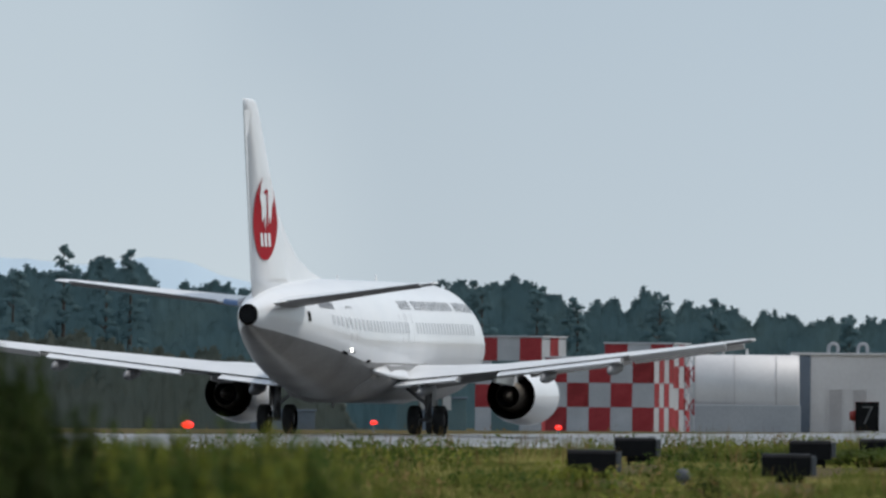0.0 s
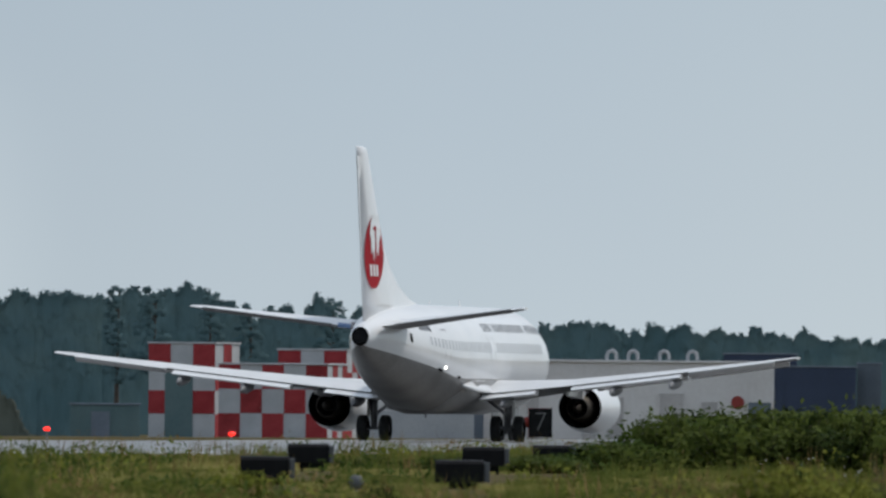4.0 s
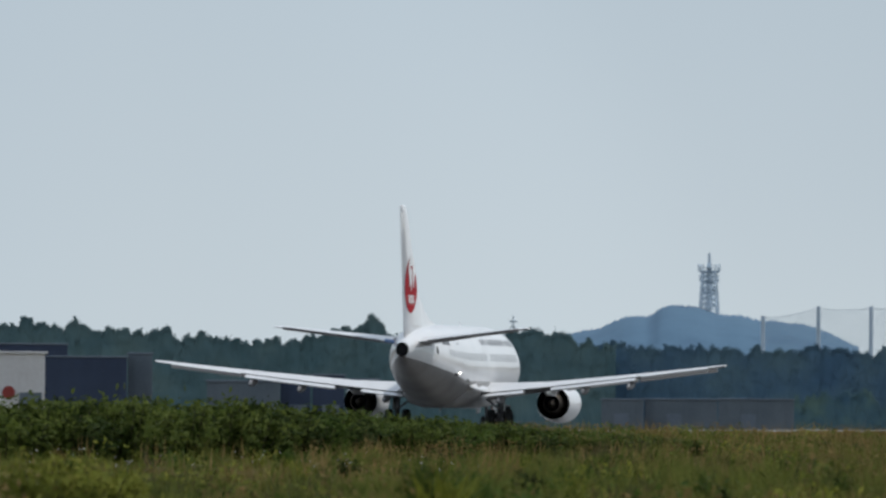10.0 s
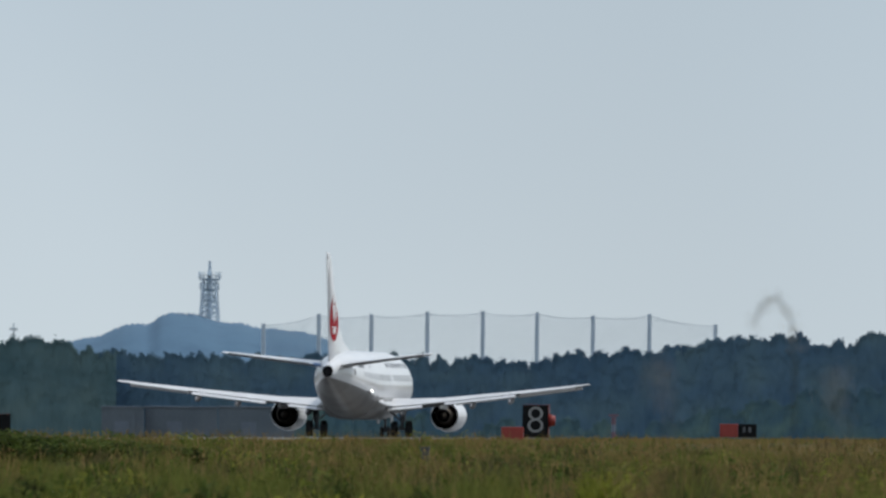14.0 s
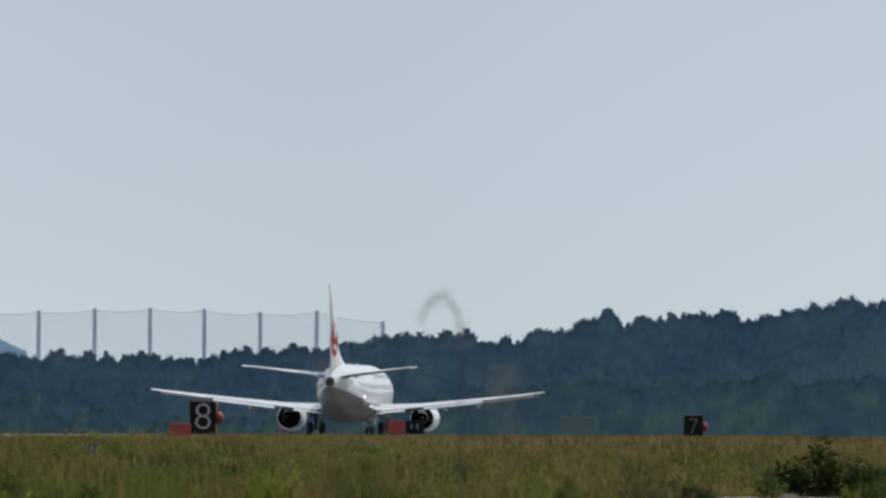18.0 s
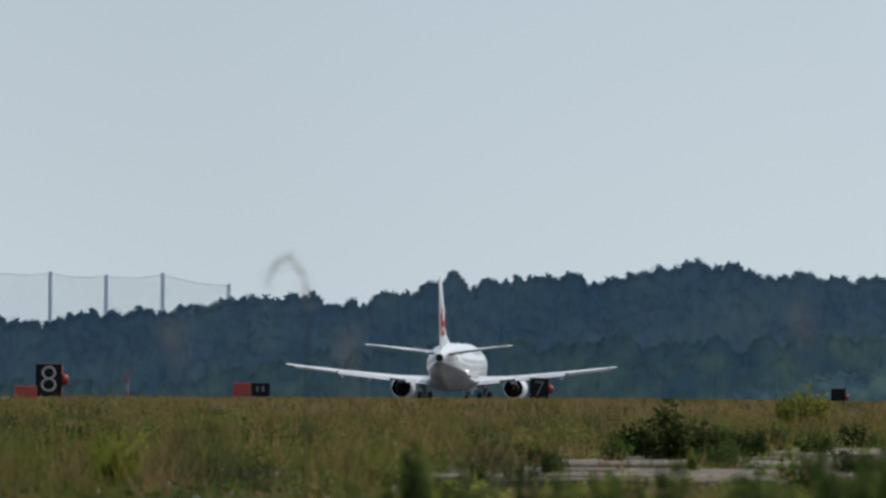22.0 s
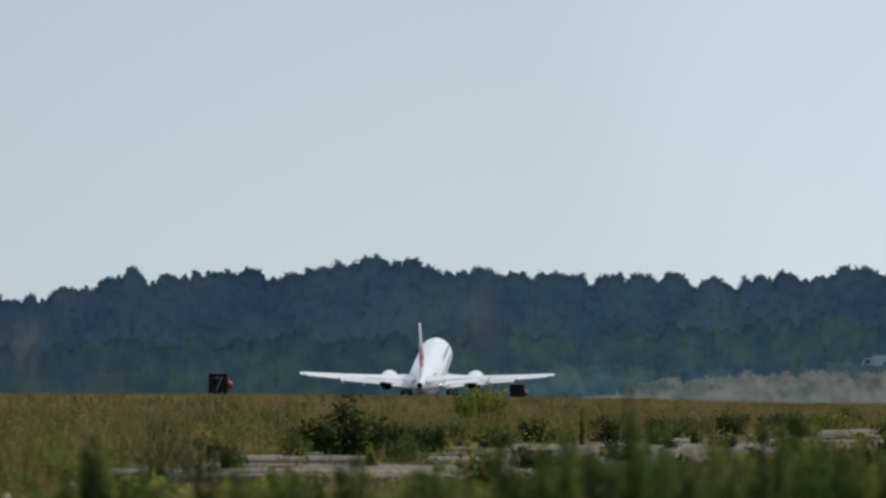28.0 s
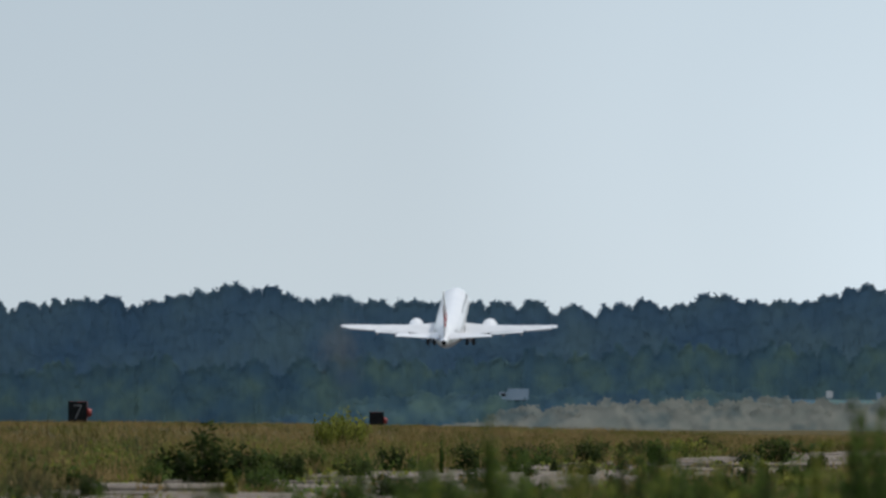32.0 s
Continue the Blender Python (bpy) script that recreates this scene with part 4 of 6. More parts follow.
def leaf_cards(centres, size, rng, squash=0.7, facing=None, wild=0.5):
    """Small tilted quads, one about each centre, outer side towards the field."""
    n = len(centres)
    u = rng.normal(size=(n, 3))
    u /= np.linalg.norm(u, axis=1)[:, None]
    w = rng.normal(size=(n, 3))
    if facing is not None:
        k = facing / np.linalg.norm(facing, axis=1)[:, None] + rng.normal(size=(n, 3)) * wild
        k /= np.linalg.norm(k, axis=1)[:, None]
        u -= (u * k).sum(1)[:, None] * k
        u /= np.linalg.norm(u, axis=1)[:, None]
        w = np.cross(k, u)
    w -= (w * u).sum(1)[:, None] * u
    w /= np.linalg.norm(w, axis=1)[:, None]
    w[np.cross(u, w)[:, 1] > 0] *= -1
    s = np.asarray(size) * rng.uniform(0.6, 1.3, n)
    a, b = u * s[:, None], w * (s * squash)[:, None]
    v = np.stack((centres - a, centres - b * 0.9 + a * 0.1, centres + a, centres + b + a * 0.05), 1).reshape(-1, 3)
    return v, np.arange(4 * n).reshape(n, 4)


def lump(c, r, n, rng, flat=0.85):
    """Leaf places over a rounded mass of foliage, on the side towards the field, with the mass's normals."""
    u = rng.normal(size=(n, 3))
    u[:, 1] = -np.abs(u[:, 1]) + 0.25
    u /= np.linalg.norm(u, axis=1)[:, None]
    return np.asarray(c) + u * (rng.uniform(0.25, 1.0, n) ** 0.5 * 1.1)[:, None] * r * np.array((1.1, 0.6, flat)), 0.3 * u + np.array((0, -1.0, 0.55))


def crown(b, lvl, d, wide, deep, size, rng, clumps=10, per=14):
    """Foliage of one tree: flat ragged clumps round a stem, small at the tip and wide below."""
    px = d / LENS
    cs, ns = [], []
    lean = rng.normal() * 0.1
    for i in range(clumps):
        t = (i + rng.uniform(0, 0.9)) / clumps
        half = wide * (0.1 + 0.5 * t ** 0.75)
        off = rng.uniform(-1, 1) * half + lean * wide * (1 - t)
        r = wide * rng.uniform(0.13, 0.25) * (0.55 + 0.6 * t) * px
        u = rng.normal(size=(per, 3))
        u[:, 1] = -np.abs(u[:, 1])
        u /= np.linalg.norm(u, axis=1)[:, None]
        x, y = at(b + off, d - rng.uniform(0, 0.5) * wide * px)
        c = np.array((x, y, up(b + off, lvl + t * deep, d) - r * 0.3)) + u * (rng.uniform(0.1, 1, per) ** 0.5)[:, None] * r * np.array((1.15, 0.8, rng.uniform(0.45, 0.85)))
        cs.append(c)
        ns.append(0.3 * u + np.array((0.35 * off / max(half, 1), -1.0, 0.6)))
    c = np.concatenate(cs)
    return c, np.concatenate(ns), size * rng.uniform(0.7, 1.25, len(c))


def drape(b0, b1, dist, top, swell, lean, rows=30, step=5.0):
    """The closed inner face of a wood or thicket: an uneven skin from its crowns to the ground."""
    bs = np.arange(b0, b1 + step, step)
    ts = np.linspace(0, 1, rows)
    grid = np.empty((len(bs), rows, 3))
    for i, b in enumerate(bs):
        zt = up(b, top(b), dist)
        for j, t in enumerate(ts):
            z = -0.8 + (zt + 0.8) * t
            q = z * LENS / dist
            d = dist - (16 - z) * LENS / dist * lean + swell * (noise.noise((b * 0.028, q * 0.02, dist)) + 0.5 * noise.noise((b * 0.075, q * 0.045, 3.0)) + 0.25 * noise.noise((b * 0.2, q * 0.1, 7.0)))
            grid[i, j] = (*at(b, d), z)
    n = np.cross(np.gradient(grid, axis=0), np.gradient(grid, axis=1)).reshape(-1, 3)
    n /= np.maximum(np.linalg.norm(n, axis=1), 1e-9)[:, None]
    n[n[:, 1] > 0] *= -1
    k = (np.arange(len(bs) - 1)[:, None] * rows + np.arange(rows - 1)[None, :]).reshape(-1, 1)
    f = np.concatenate((k + np.array([[0, rows, rows + 1]]), k + np.array([[0, rows + 1, 1]])), 0)
    return grid.reshape(-1, 3), f, 0.6 * n + np.array((0, -0.5, 0.2))


def build_woods():
    rng = np.random.default_rng(5)

    def belt(name, b0, b1, dist, material, label, size, wide=34.0, gaps=0.0, layers=5, line=ridge, drop=0.72, category="woods"):
        """A wood of rounded, ragged pines standing one row before the other, leafy along their edges."""
        px = dist / LENS
        step = 2.5
        bs = np.arange(b0, b1 + step, step)
        vs, fs, ns, cards, card_n, o = [], [], [], [], [], 0
        for layer in range(layers):
            trees = []
            b = b0 - wide
            while b < b1 + wide:
                w = rng.uniform(0.65, 1.35) * wide * (1 + 0.12 * layer)
                lvl = line(b) + ((5 if b < 4250 else 1) if dist > 2000 else 1) + layer * wide * drop + 8 * noise.noise((b * 0.024, 2.0, layer + 0.5)) + rng.uniform(-0.24, 0.24) * wide + (rng.uniform(0.2, 0.6) * wide if rng.uniform() < gaps else 0)
                trees.append((b, lvl, w))
                if rng.uniform() < 0.5:
                    trees.append((b + rng.uniform(-0.45, 0.45) * w, lvl - rng.uniform(-0.1, 0.22) * wide, w * rng.uniform(0.22, 0.45)))
                b += wide * rng.uniform(0.4, 0.9)
            tb, tl, tw = (np.array([q[k] for q in trees]) for k in range(3))
            u_all = (bs[:, None] - tb) / (tw / 2)
            lev = tl + np.maximum(tw, 0.5 * wide) * 0.36 * np.abs(u_all) ** 2
            pick = lev.argmin(1)
            u = np.clip(u_all[np.arange(len(bs)), pick], -1.3, 1.3)
            w = tw[pick]
            top = lev.min(1) + np.array([0.2 * wide * noise.noise((q * 0.1, layer, 1.5)) + 0.14 * wide * noise.noise((q * 0.27, layer, 4.5)) for q in bs])
            down = np.concatenate((np.array((0, 2, 5, 9, 14, 20, 28, 38, 50, 66, 86)), (110, 300))) if layer < layers - 1 else np.concatenate((np.array((0, 2, 5, 9, 14, 20, 28, 38, 50, 66, 86, 110, 140, 180)), (400,)))
            m = len(down)
            grid, nn = np.empty((len(bs), m, 3)), np.empty((len(bs), m, 3))
            for i, q in enumerate(bs):
                for k, dn in enumerate(down):
                    lv = top[i] + dn
                    g1 = noise.noise((q * 0.06, lv * 0.03, layer * 3.1 + dist))
                    g2 = noise.noise((q * 0.2, lv * 0.1, layer * 5.7))
                    bulge = (1 - min(1, u[i] * u[i])) * w[i] * 0.035 * (1 - math.exp(-dn / 14)) + 0.6 * g1 + 0.3 * g2
                    d = dist - max(0.0, layer - math.exp(-dn / 20)) * 0.05 * wide * px - bulge * px
                    a = (q - HEAD) / LENS
                    grid[i, k] = (d * math.sin(a), d * math.cos(a), max(up(q, lv, d), -0.9))
                    nn[i, k] = (0.35 * u[i] + 0.35 * g2 + 0.3 * g1, -1.0, 0.28 + 0.12 * math.exp(-dn / 16) + 0.4 * g1 + 0.22 * g2)
            idx = (np.arange(len(bs) - 1)[:, None] * m + np.arange(m - 1)[None, :]).reshape(-1, 1)
            fs += [idx + o + np.array([[0, 1, m + 1]]), idx + o + np.array([[0, m + 1, m]])]
            vs.append(grid.reshape(-1, 3))
            ns.append(nn.reshape(-1, 3))
            o += len(bs) * m
            # leaf tufts along the edge and down the face
            for n_edge, rows, amp in ((int((b1 - b0) * (1.8 if layer == 0 else 0.35)), 2, 1.9), (int((b1 - b0) * 0.5), 8, 2.0)):
                i, k = rng.integers(0, len(bs), n_edge), rng.integers(0, rows, n_edge)
                cards.append(grid[i, k] + np.stack((rng.normal(size=n_edge) * amp * px, -rng.uniform(0.2, 1.2, n_edge) * px, rng.normal(size=n_edge) * amp * px * 0.9), 1))
                card_n.append(nn[i, k])
        # the canopy goes on behind the first row
        deep = np.array((0.5, 3, 8, 16, 28, 44, 60, 62))
        qs = bs[::5]
        roof = np.array([[(*at(q, dist + g), -0.8 if k == 7 else up(q, line(q) + wide * 1.4 + 8, dist) * (0.97 - 0.002 * g) + 0.8 * noise.noise((q * 0.09, g * 0.2, 3.0)) - 0.4) for k, g in enumerate(deep)] for q in qs])
        m = len(deep)
        idx = (np.arange(len(qs) - 1)[:, None] * m + np.arange(m - 1)[None, :]).reshape(-1, 1)
        fs += [idx + o + np.array([[0, m, m + 1]]), idx + o + np.array([[0, m + 1, 1]])]
        vs.append(roof.reshape(-1, 3))
        ns.append(np.tile((0.0, -0.2, 1.0), (len(qs) * m, 1)))
        o += len(qs) * m
        c, n_ = np.concatenate(cards), np.concatenate(card_n)
        v, f = leaf_cards(c, np.full(len(c), size), rng, 0.6, n_, 0.12)
        fs += [f[:, :3] + o, f[:, (0, 2, 3)] + o]
        tagged(from_arrays(name, np.concatenate(vs + [v]), np.concatenate(fs), material, normals=np.concatenate(ns + [np.repeat(n_, 4, axis=0)])), label, category, kind="stuff")

    # the foliage colours of these woods carry the haze of distance
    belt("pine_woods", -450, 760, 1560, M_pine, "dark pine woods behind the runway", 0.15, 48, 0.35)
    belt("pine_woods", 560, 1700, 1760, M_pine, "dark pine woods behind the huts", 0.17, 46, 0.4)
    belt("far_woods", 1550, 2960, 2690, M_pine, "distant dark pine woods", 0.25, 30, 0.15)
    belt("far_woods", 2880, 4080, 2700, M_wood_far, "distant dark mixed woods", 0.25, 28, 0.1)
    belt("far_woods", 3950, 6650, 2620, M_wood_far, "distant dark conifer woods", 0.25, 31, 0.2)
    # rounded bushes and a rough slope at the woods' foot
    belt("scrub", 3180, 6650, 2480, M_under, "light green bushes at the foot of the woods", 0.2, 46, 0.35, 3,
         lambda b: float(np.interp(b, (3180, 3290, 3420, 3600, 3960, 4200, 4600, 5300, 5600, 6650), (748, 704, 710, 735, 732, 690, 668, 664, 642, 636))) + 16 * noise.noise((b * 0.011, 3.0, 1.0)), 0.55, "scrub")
    belt("scrub", -430, 650, 1470, M_tan, "rough tan slope before the pines", 0.16, 60, 0.2, 3,
         lambda b: float(np.interp(b, (-430, 300, 480, 650), (600, 600, 640, 742))) + 10 * noise.noise((b * 0.013, 7.0, 1.0)), 0.6, "scrub")
    # low scrub and reeds
    for b0, b1, dist, rows, m_, step, size, lo, hi, lab in ((3560, 4150, 2440, 1, M_tan, 45, 0.5, 738, 756, "low tan scrub beyond the runway"), (5210, 6650, 2400, 2, M_reed, 30, 0.3, 726, 744, "pale dry reeds before the woods"), (4900, 6300, 2412, 1, M_under, 34, 0.36, 714, 738, "low green scrub before the road")):
        vs, fs, nn, o = [], [], [], 0
        for row in range(rows):
            d = dist - row * 22
            lumps = [(q, rng.uniform(lo, hi) + row * 14 + 48 * max(0.0, 1 - (q - b0) / 240) + 170 * max(0.0, 1 - (b1 - q) / 520) ** 1.3) for q in np.arange(b0, b1 + step, step * 0.55)]
            l_b, l_lv = np.array([t[0] for t in lumps]), np.array([t[1] for t in lumps])
            sv, sf, sn = drape(b0, b1, d, lambda q: float(np.min(l_lv + 34 * ((q - l_b) / step) ** 2)) + 4 * noise.noise((q * 0.09, row, 0)), 6 * d / LENS, 0.05, 12)
            edge = np.arange(len(sv)) % 12 > 9
            k = np.concatenate((rng.integers(0, len(sv), int((b1 - b0) * (1.2 if m_ == M_under else 0.15))), rng.choice(np.flatnonzero(edge), int((b1 - b0) * 1.6))))
            v, f = leaf_cards(sv[k] + rng.normal(size=(len(k), 3)) * np.array((1, 0.15, 1)) * size * 0.5, np.full(len(k), size * 0.75), rng, 0.7, sn[k], 0.2)
            vs += [sv, v]
            nn += [sn, np.repeat(sn[k], 4, axis=0)]
            fs += [sf + o, f[:, :3] + o + len(sv), f[:, (0, 2, 3)] + o + len(sv)]
            o += len(sv) + len(v)
        tagged(from_arrays("reeds" if m_ == M_reed else "scrub", np.concatenate(vs), np.concatenate(fs), m_, normals=np.concatenate(nn)), lab, "scrub", kind="stuff")

    # single trees that stand clear of the woods
    for k, (b, lvl, d, spread) in enumerate(((110, 432, 1480, 38), (185, 462, 1500, 34), (228, 440, 1490, 40), (20, 478, 1500, 55), (850, 497, 1640, 50), (948, 506, 1640, 42), (1020, 528, 1650, 45), (1165, 518, 1650, 50), (1262, 530, 1640, 42), (1500, 558, 1650, 36), (785, 494, 1660, 30))):
        x, y = at(b, d)
        g = ground(x, y)
        h = up(b, lvl, d) - g
        tree = thing("pine_tree", pose(x, y, g), "tall dark pine with an open ragged crown", "tree", "single pines")
        bm = tube_bm((0, 0, -0.3), (0.25, 0, h * 0.9), h * 0.022, 0.05, 8)
        limbs = []
        for i in range(9):
            z = h * rng.uniform(0.45, 0.93)
            a = rng.uniform(0, 2 * math.pi)
            r = spread * d / LENS * 0.55 * (1.25 - z / h) * rng.uniform(0.6, 1.15)
            e = (r * math.cos(a), r * math.sin(a), z + h * 0.04)
            tube_bm((0.2, 0, z), e, 0.09, 0.03, 5, bm)
            limbs.append(e)
        part("trunk", bm, M_bark, tree)
        w = spread * 1.5
        c, ns, sz = crown(0, 0, d, w, 0.62 * h * LENS / d, 0.17 * d / 1500, rng, 34, 40)
        ox, oy = at(0, d)
        c = c - np.array((ox, oy, up(0, 0, d) - h))
        tips = [lump(np.array(e), 0.14 * w * d / LENS, 22, rng, 0.5) for e in limbs]
        c = np.concatenate([c] + [q for q, _ in tips])
        ns = np.concatenate([ns] + [q for _, q in tips])
        sz = np.concatenate((sz, np.full(len(c) - len(sz), 0.17 * d / 1500)))
        v, f = leaf_cards(c, sz, rng, 0.6, ns, 0.4)
        from_arrays("crown", v, f, M_pine, tree, normals=np.repeat(ns, 4, axis=0))


def build_hill():
    rng = np.random.default_rng(8)
    pts = ((2780, 625), (2840, 606), (2877, 596), (2925, 590), (2966, 571), (2996, 564), (3020, 568), (3033, 554), (3056, 547), (3088, 549), (3110, 552), (3146, 564), (3178, 564), (3212, 573), (3290, 580), (3340, 598), (3390, 622))
    d = 4600
    vs = []
    bs = np.linspace(2780, 3390, 420)
    prof = np.interp(bs, [p[0] for p in pts], [p[1] for p in pts])
    prof = np.convolve(np.pad(prof, 7, mode="edge"), np.ones(15) / 15, mode="valid")
    rows = []
    for j in range(15):
        u = j / 10
        dd = 4450 + 150 * u
        k = math.sin(min(u, 1.0) * math.pi / 2) if u <= 1 else 1 - (u - 1) * 2
        row = []
        for b, p in zip(bs, prof):
            x, y = at(b, dd)
            rough = 0.3 * noise.noise((b * 0.03, j * 0.25, 0)) + (0.5 * noise.noise((b * 0.2, 2.1, 4)) if j == 10 else 0)
            row.append((x, y, -2 + (up(b, p, 4600) + 2) * max(k, 0) + rough * (0.15 < u)))
        rows.append(row)
    hill = tagged(part("hill", loft(rows, cap=False, closed=False), M_hill, None, smooth=True), "distant wooded hill, tinted blue with haze", "hill", kind="structure")
    # pale mountain far behind the pines
    rows = []
    for dd, k in ((4850, 0), (4900, 1), (4960, 0)):
        row = []
        for b in np.linspace(-700, 560, 60):
            lvl = np.interp(b, (-700, -300, -40, 60, 150, 260, 330, 400, 560), (520, 470, 452, 460, 470, 455, 462, 490, 525)) + 3 * noise.noise((b * 0.03, 0, 0))
            x, y = at(b, dd)
            row.append((x, y, -2 + (up(b, lvl, 4900) + 2) * k))
        rows.append(row)
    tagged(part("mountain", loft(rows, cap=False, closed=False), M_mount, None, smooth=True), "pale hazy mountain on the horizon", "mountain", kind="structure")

    # telecommunication tower on the hill
    d = 4590
    x, y = at(3124, d)
    base, top = up(3124, 556, d), up(3124, 455, d)
    h = top - base
    tw = thing("radio_tower", pose(x, y, base), "hazy steel radio tower with four round platforms", "tower")
    neck = up(3124, 487, d) - base

    def half(z):
        return 2.4 - 0.75 * min(z / neck, 1.0)

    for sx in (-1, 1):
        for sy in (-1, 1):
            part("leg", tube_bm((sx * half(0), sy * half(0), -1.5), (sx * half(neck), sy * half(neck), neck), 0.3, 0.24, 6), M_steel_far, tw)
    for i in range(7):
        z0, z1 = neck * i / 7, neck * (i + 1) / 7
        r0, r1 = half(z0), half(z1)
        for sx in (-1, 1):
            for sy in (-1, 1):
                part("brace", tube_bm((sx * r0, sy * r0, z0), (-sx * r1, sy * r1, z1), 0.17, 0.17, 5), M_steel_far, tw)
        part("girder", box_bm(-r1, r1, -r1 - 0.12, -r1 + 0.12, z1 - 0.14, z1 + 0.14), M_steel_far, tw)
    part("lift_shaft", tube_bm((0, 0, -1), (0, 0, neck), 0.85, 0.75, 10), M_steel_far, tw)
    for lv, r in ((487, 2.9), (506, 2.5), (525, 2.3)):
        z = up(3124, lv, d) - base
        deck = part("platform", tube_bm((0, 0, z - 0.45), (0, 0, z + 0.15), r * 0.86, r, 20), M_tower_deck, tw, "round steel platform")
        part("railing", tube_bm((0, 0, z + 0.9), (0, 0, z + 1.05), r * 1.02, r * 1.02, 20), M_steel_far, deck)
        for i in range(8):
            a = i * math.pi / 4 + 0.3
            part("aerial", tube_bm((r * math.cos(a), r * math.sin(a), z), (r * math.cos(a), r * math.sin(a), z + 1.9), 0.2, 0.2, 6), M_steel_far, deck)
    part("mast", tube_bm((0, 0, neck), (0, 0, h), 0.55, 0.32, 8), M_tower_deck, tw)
    x, y = at(2778, 3000)
    g = ground(x, y) + 4
    ms = thing("radio_mast", pose(x, y, g - 4), "thin distant radio mast above the trees", "mast")
    part("mast", tube_bm((0, 0, 0), (0, 0, up(2778, 566, 3000) - g + 4), 0.35, 0.15, 8), M_steel_far, ms)
    part("aerial", box_bm(-0.7, 0.7, -0.2, 0.2, up(2778, 578, 3000) - g + 4, up(2778, 574, 3000) - g + 4), M_steel_far, ms)


def build_net():
    d = 2720
    posts = ((3220, 566), (3318, 549), (3411, 549), (3510, 545), (3608, 544), (3704, 546), (3803, 552), (3903, 549), (4020, 568))
    net = thing("golf_range_net", pose(0, 0, 0), "high pale net hung between steel posts above the trees", "net")
    tops = []
    for b, lvl in posts:
        x, y = at(b, d)
        t = up(b, lvl, d)
        tops.append((x, y, t))
        bm = bmesh.new()
        for sx in (-0.2, 0.2):
            tube_bm((x + sx, y, -1), (x + sx * 0.8, y, t), 0.2, 0.17, 6, bm)
        for i in range(14):
            z0, z1 = t * i / 14, t * (i + 1) / 14
            s_ = 0.2 if i % 2 else -0.2
            tube_bm((x + s_, y, z0), (x - s_, y, z1), 0.07, 0.07, 5, bm)
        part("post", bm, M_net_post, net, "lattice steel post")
    for (x0, y0, z0), (x1, y1, z1) in zip(tops, tops[1:]):
        vs, fs = [], []

        def cord(p, q, r):
            p, q = np.array(p), np.array(q)
            k = len(vs)
            vs.extend((p + (0, 0, r), p - (0, 0, r), q - (0, 0, r), q + (0, 0, r)) if abs(p[2] - q[2]) < 2 else (p + (r, 0, 0), p - (r, 0, 0), q - (r, 0, 0), q + (r, 0, 0)))
            fs.append((k, k + 1, k + 2, k + 3))

        def top_at(u):
            return z0 + (z1 - z0) * u - 0.3 - 1.5 * u * (1 - u)

        for i in range(40):
            u0, u1 = i / 40, (i + 1) / 40
            for j in range(34):
                za, zb = top_at(u0) - j * 0.3, top_at(u1) - j * 0.3
                cord((x0 + (x1 - x0) * u0, y0 + (y1 - y0) * u0, za), (x0 + (x1 - x0) * u1, y0 + (y1 - y0) * u1, zb), 0.04 if j == 0 else 0.009)
            cord((x0 + (x1 - x0) * u0, y0, top_at(u0)), (x0 + (x1 - x0) * u0, y0, top_at(u0) - 10), 0.013)
        from_arrays("netting", vs, fs, M_net, net, "fine pale netting")


# ---------------------------------------------------------------- embankment road
ROAD_D = 2436.0


def road_z(b):
    """The road climbs gently along the bank."""
    return float(np.interp(b, (5120, 5340, 5440, 5540, 5640, 8900), (2.6, 3.2, 3.5, 3.85, 4.3, 4.3)))


def build_road():
    rows = []
    for b in np.arange(5120, 8900, 60):
        k = min(1.0, (b - 5120) / 180)
        row = []
        for d, z in ((2422, -0.8), (2430, road_z(b) * k - 0.05), (2442, road_z(b) * k - 0.05), (2450, -0.8)):
            row.append((*at(b, d), z))
        rows.append(row)
    bank = tagged(part("embankment", loft(rows, cap=False, closed=False), M_under, None, smooth=False), "grassy road embankment before the far woods", "embankment", kind="structure")
    rows = [[(*at(b, d), z) for d, z in ((2432, road_z(b) - 0.1), (2432, road_z(b)), (2440, road_z(b)), (2440, road_z(b) - 0.1))] for b in np.arange(5310, 8900, 60)]
    part("roadway", loft(rows), M_asphalt, bank, "grey asphalt roadway")
    # small white boards beside the road
    for b, w, h, m_ in ((5901, 0.95, 1.0, M_tank), (5706, 0.7, 0.6, M_store), (5988, 0.6, 0.8, M_truck)):
        x, y = at(b, ROAD_D - 5.4)
        s = thing("roadside_board", pose(x, y, road_z(b) - 0.1, 0, 0, 2), "small white board on a post beside the road", "sign", "roadside boards")
        part("post", tube_bm((0, 0.05, -0.3), (0, 0.05, 0.5), 0.05, 0.05, 8), M_strut, s)
        part("board", box_bm(-w / 2, w / 2, -0.03, 0.03, 0.3, 0.3 + h, 0.01), m_, s)


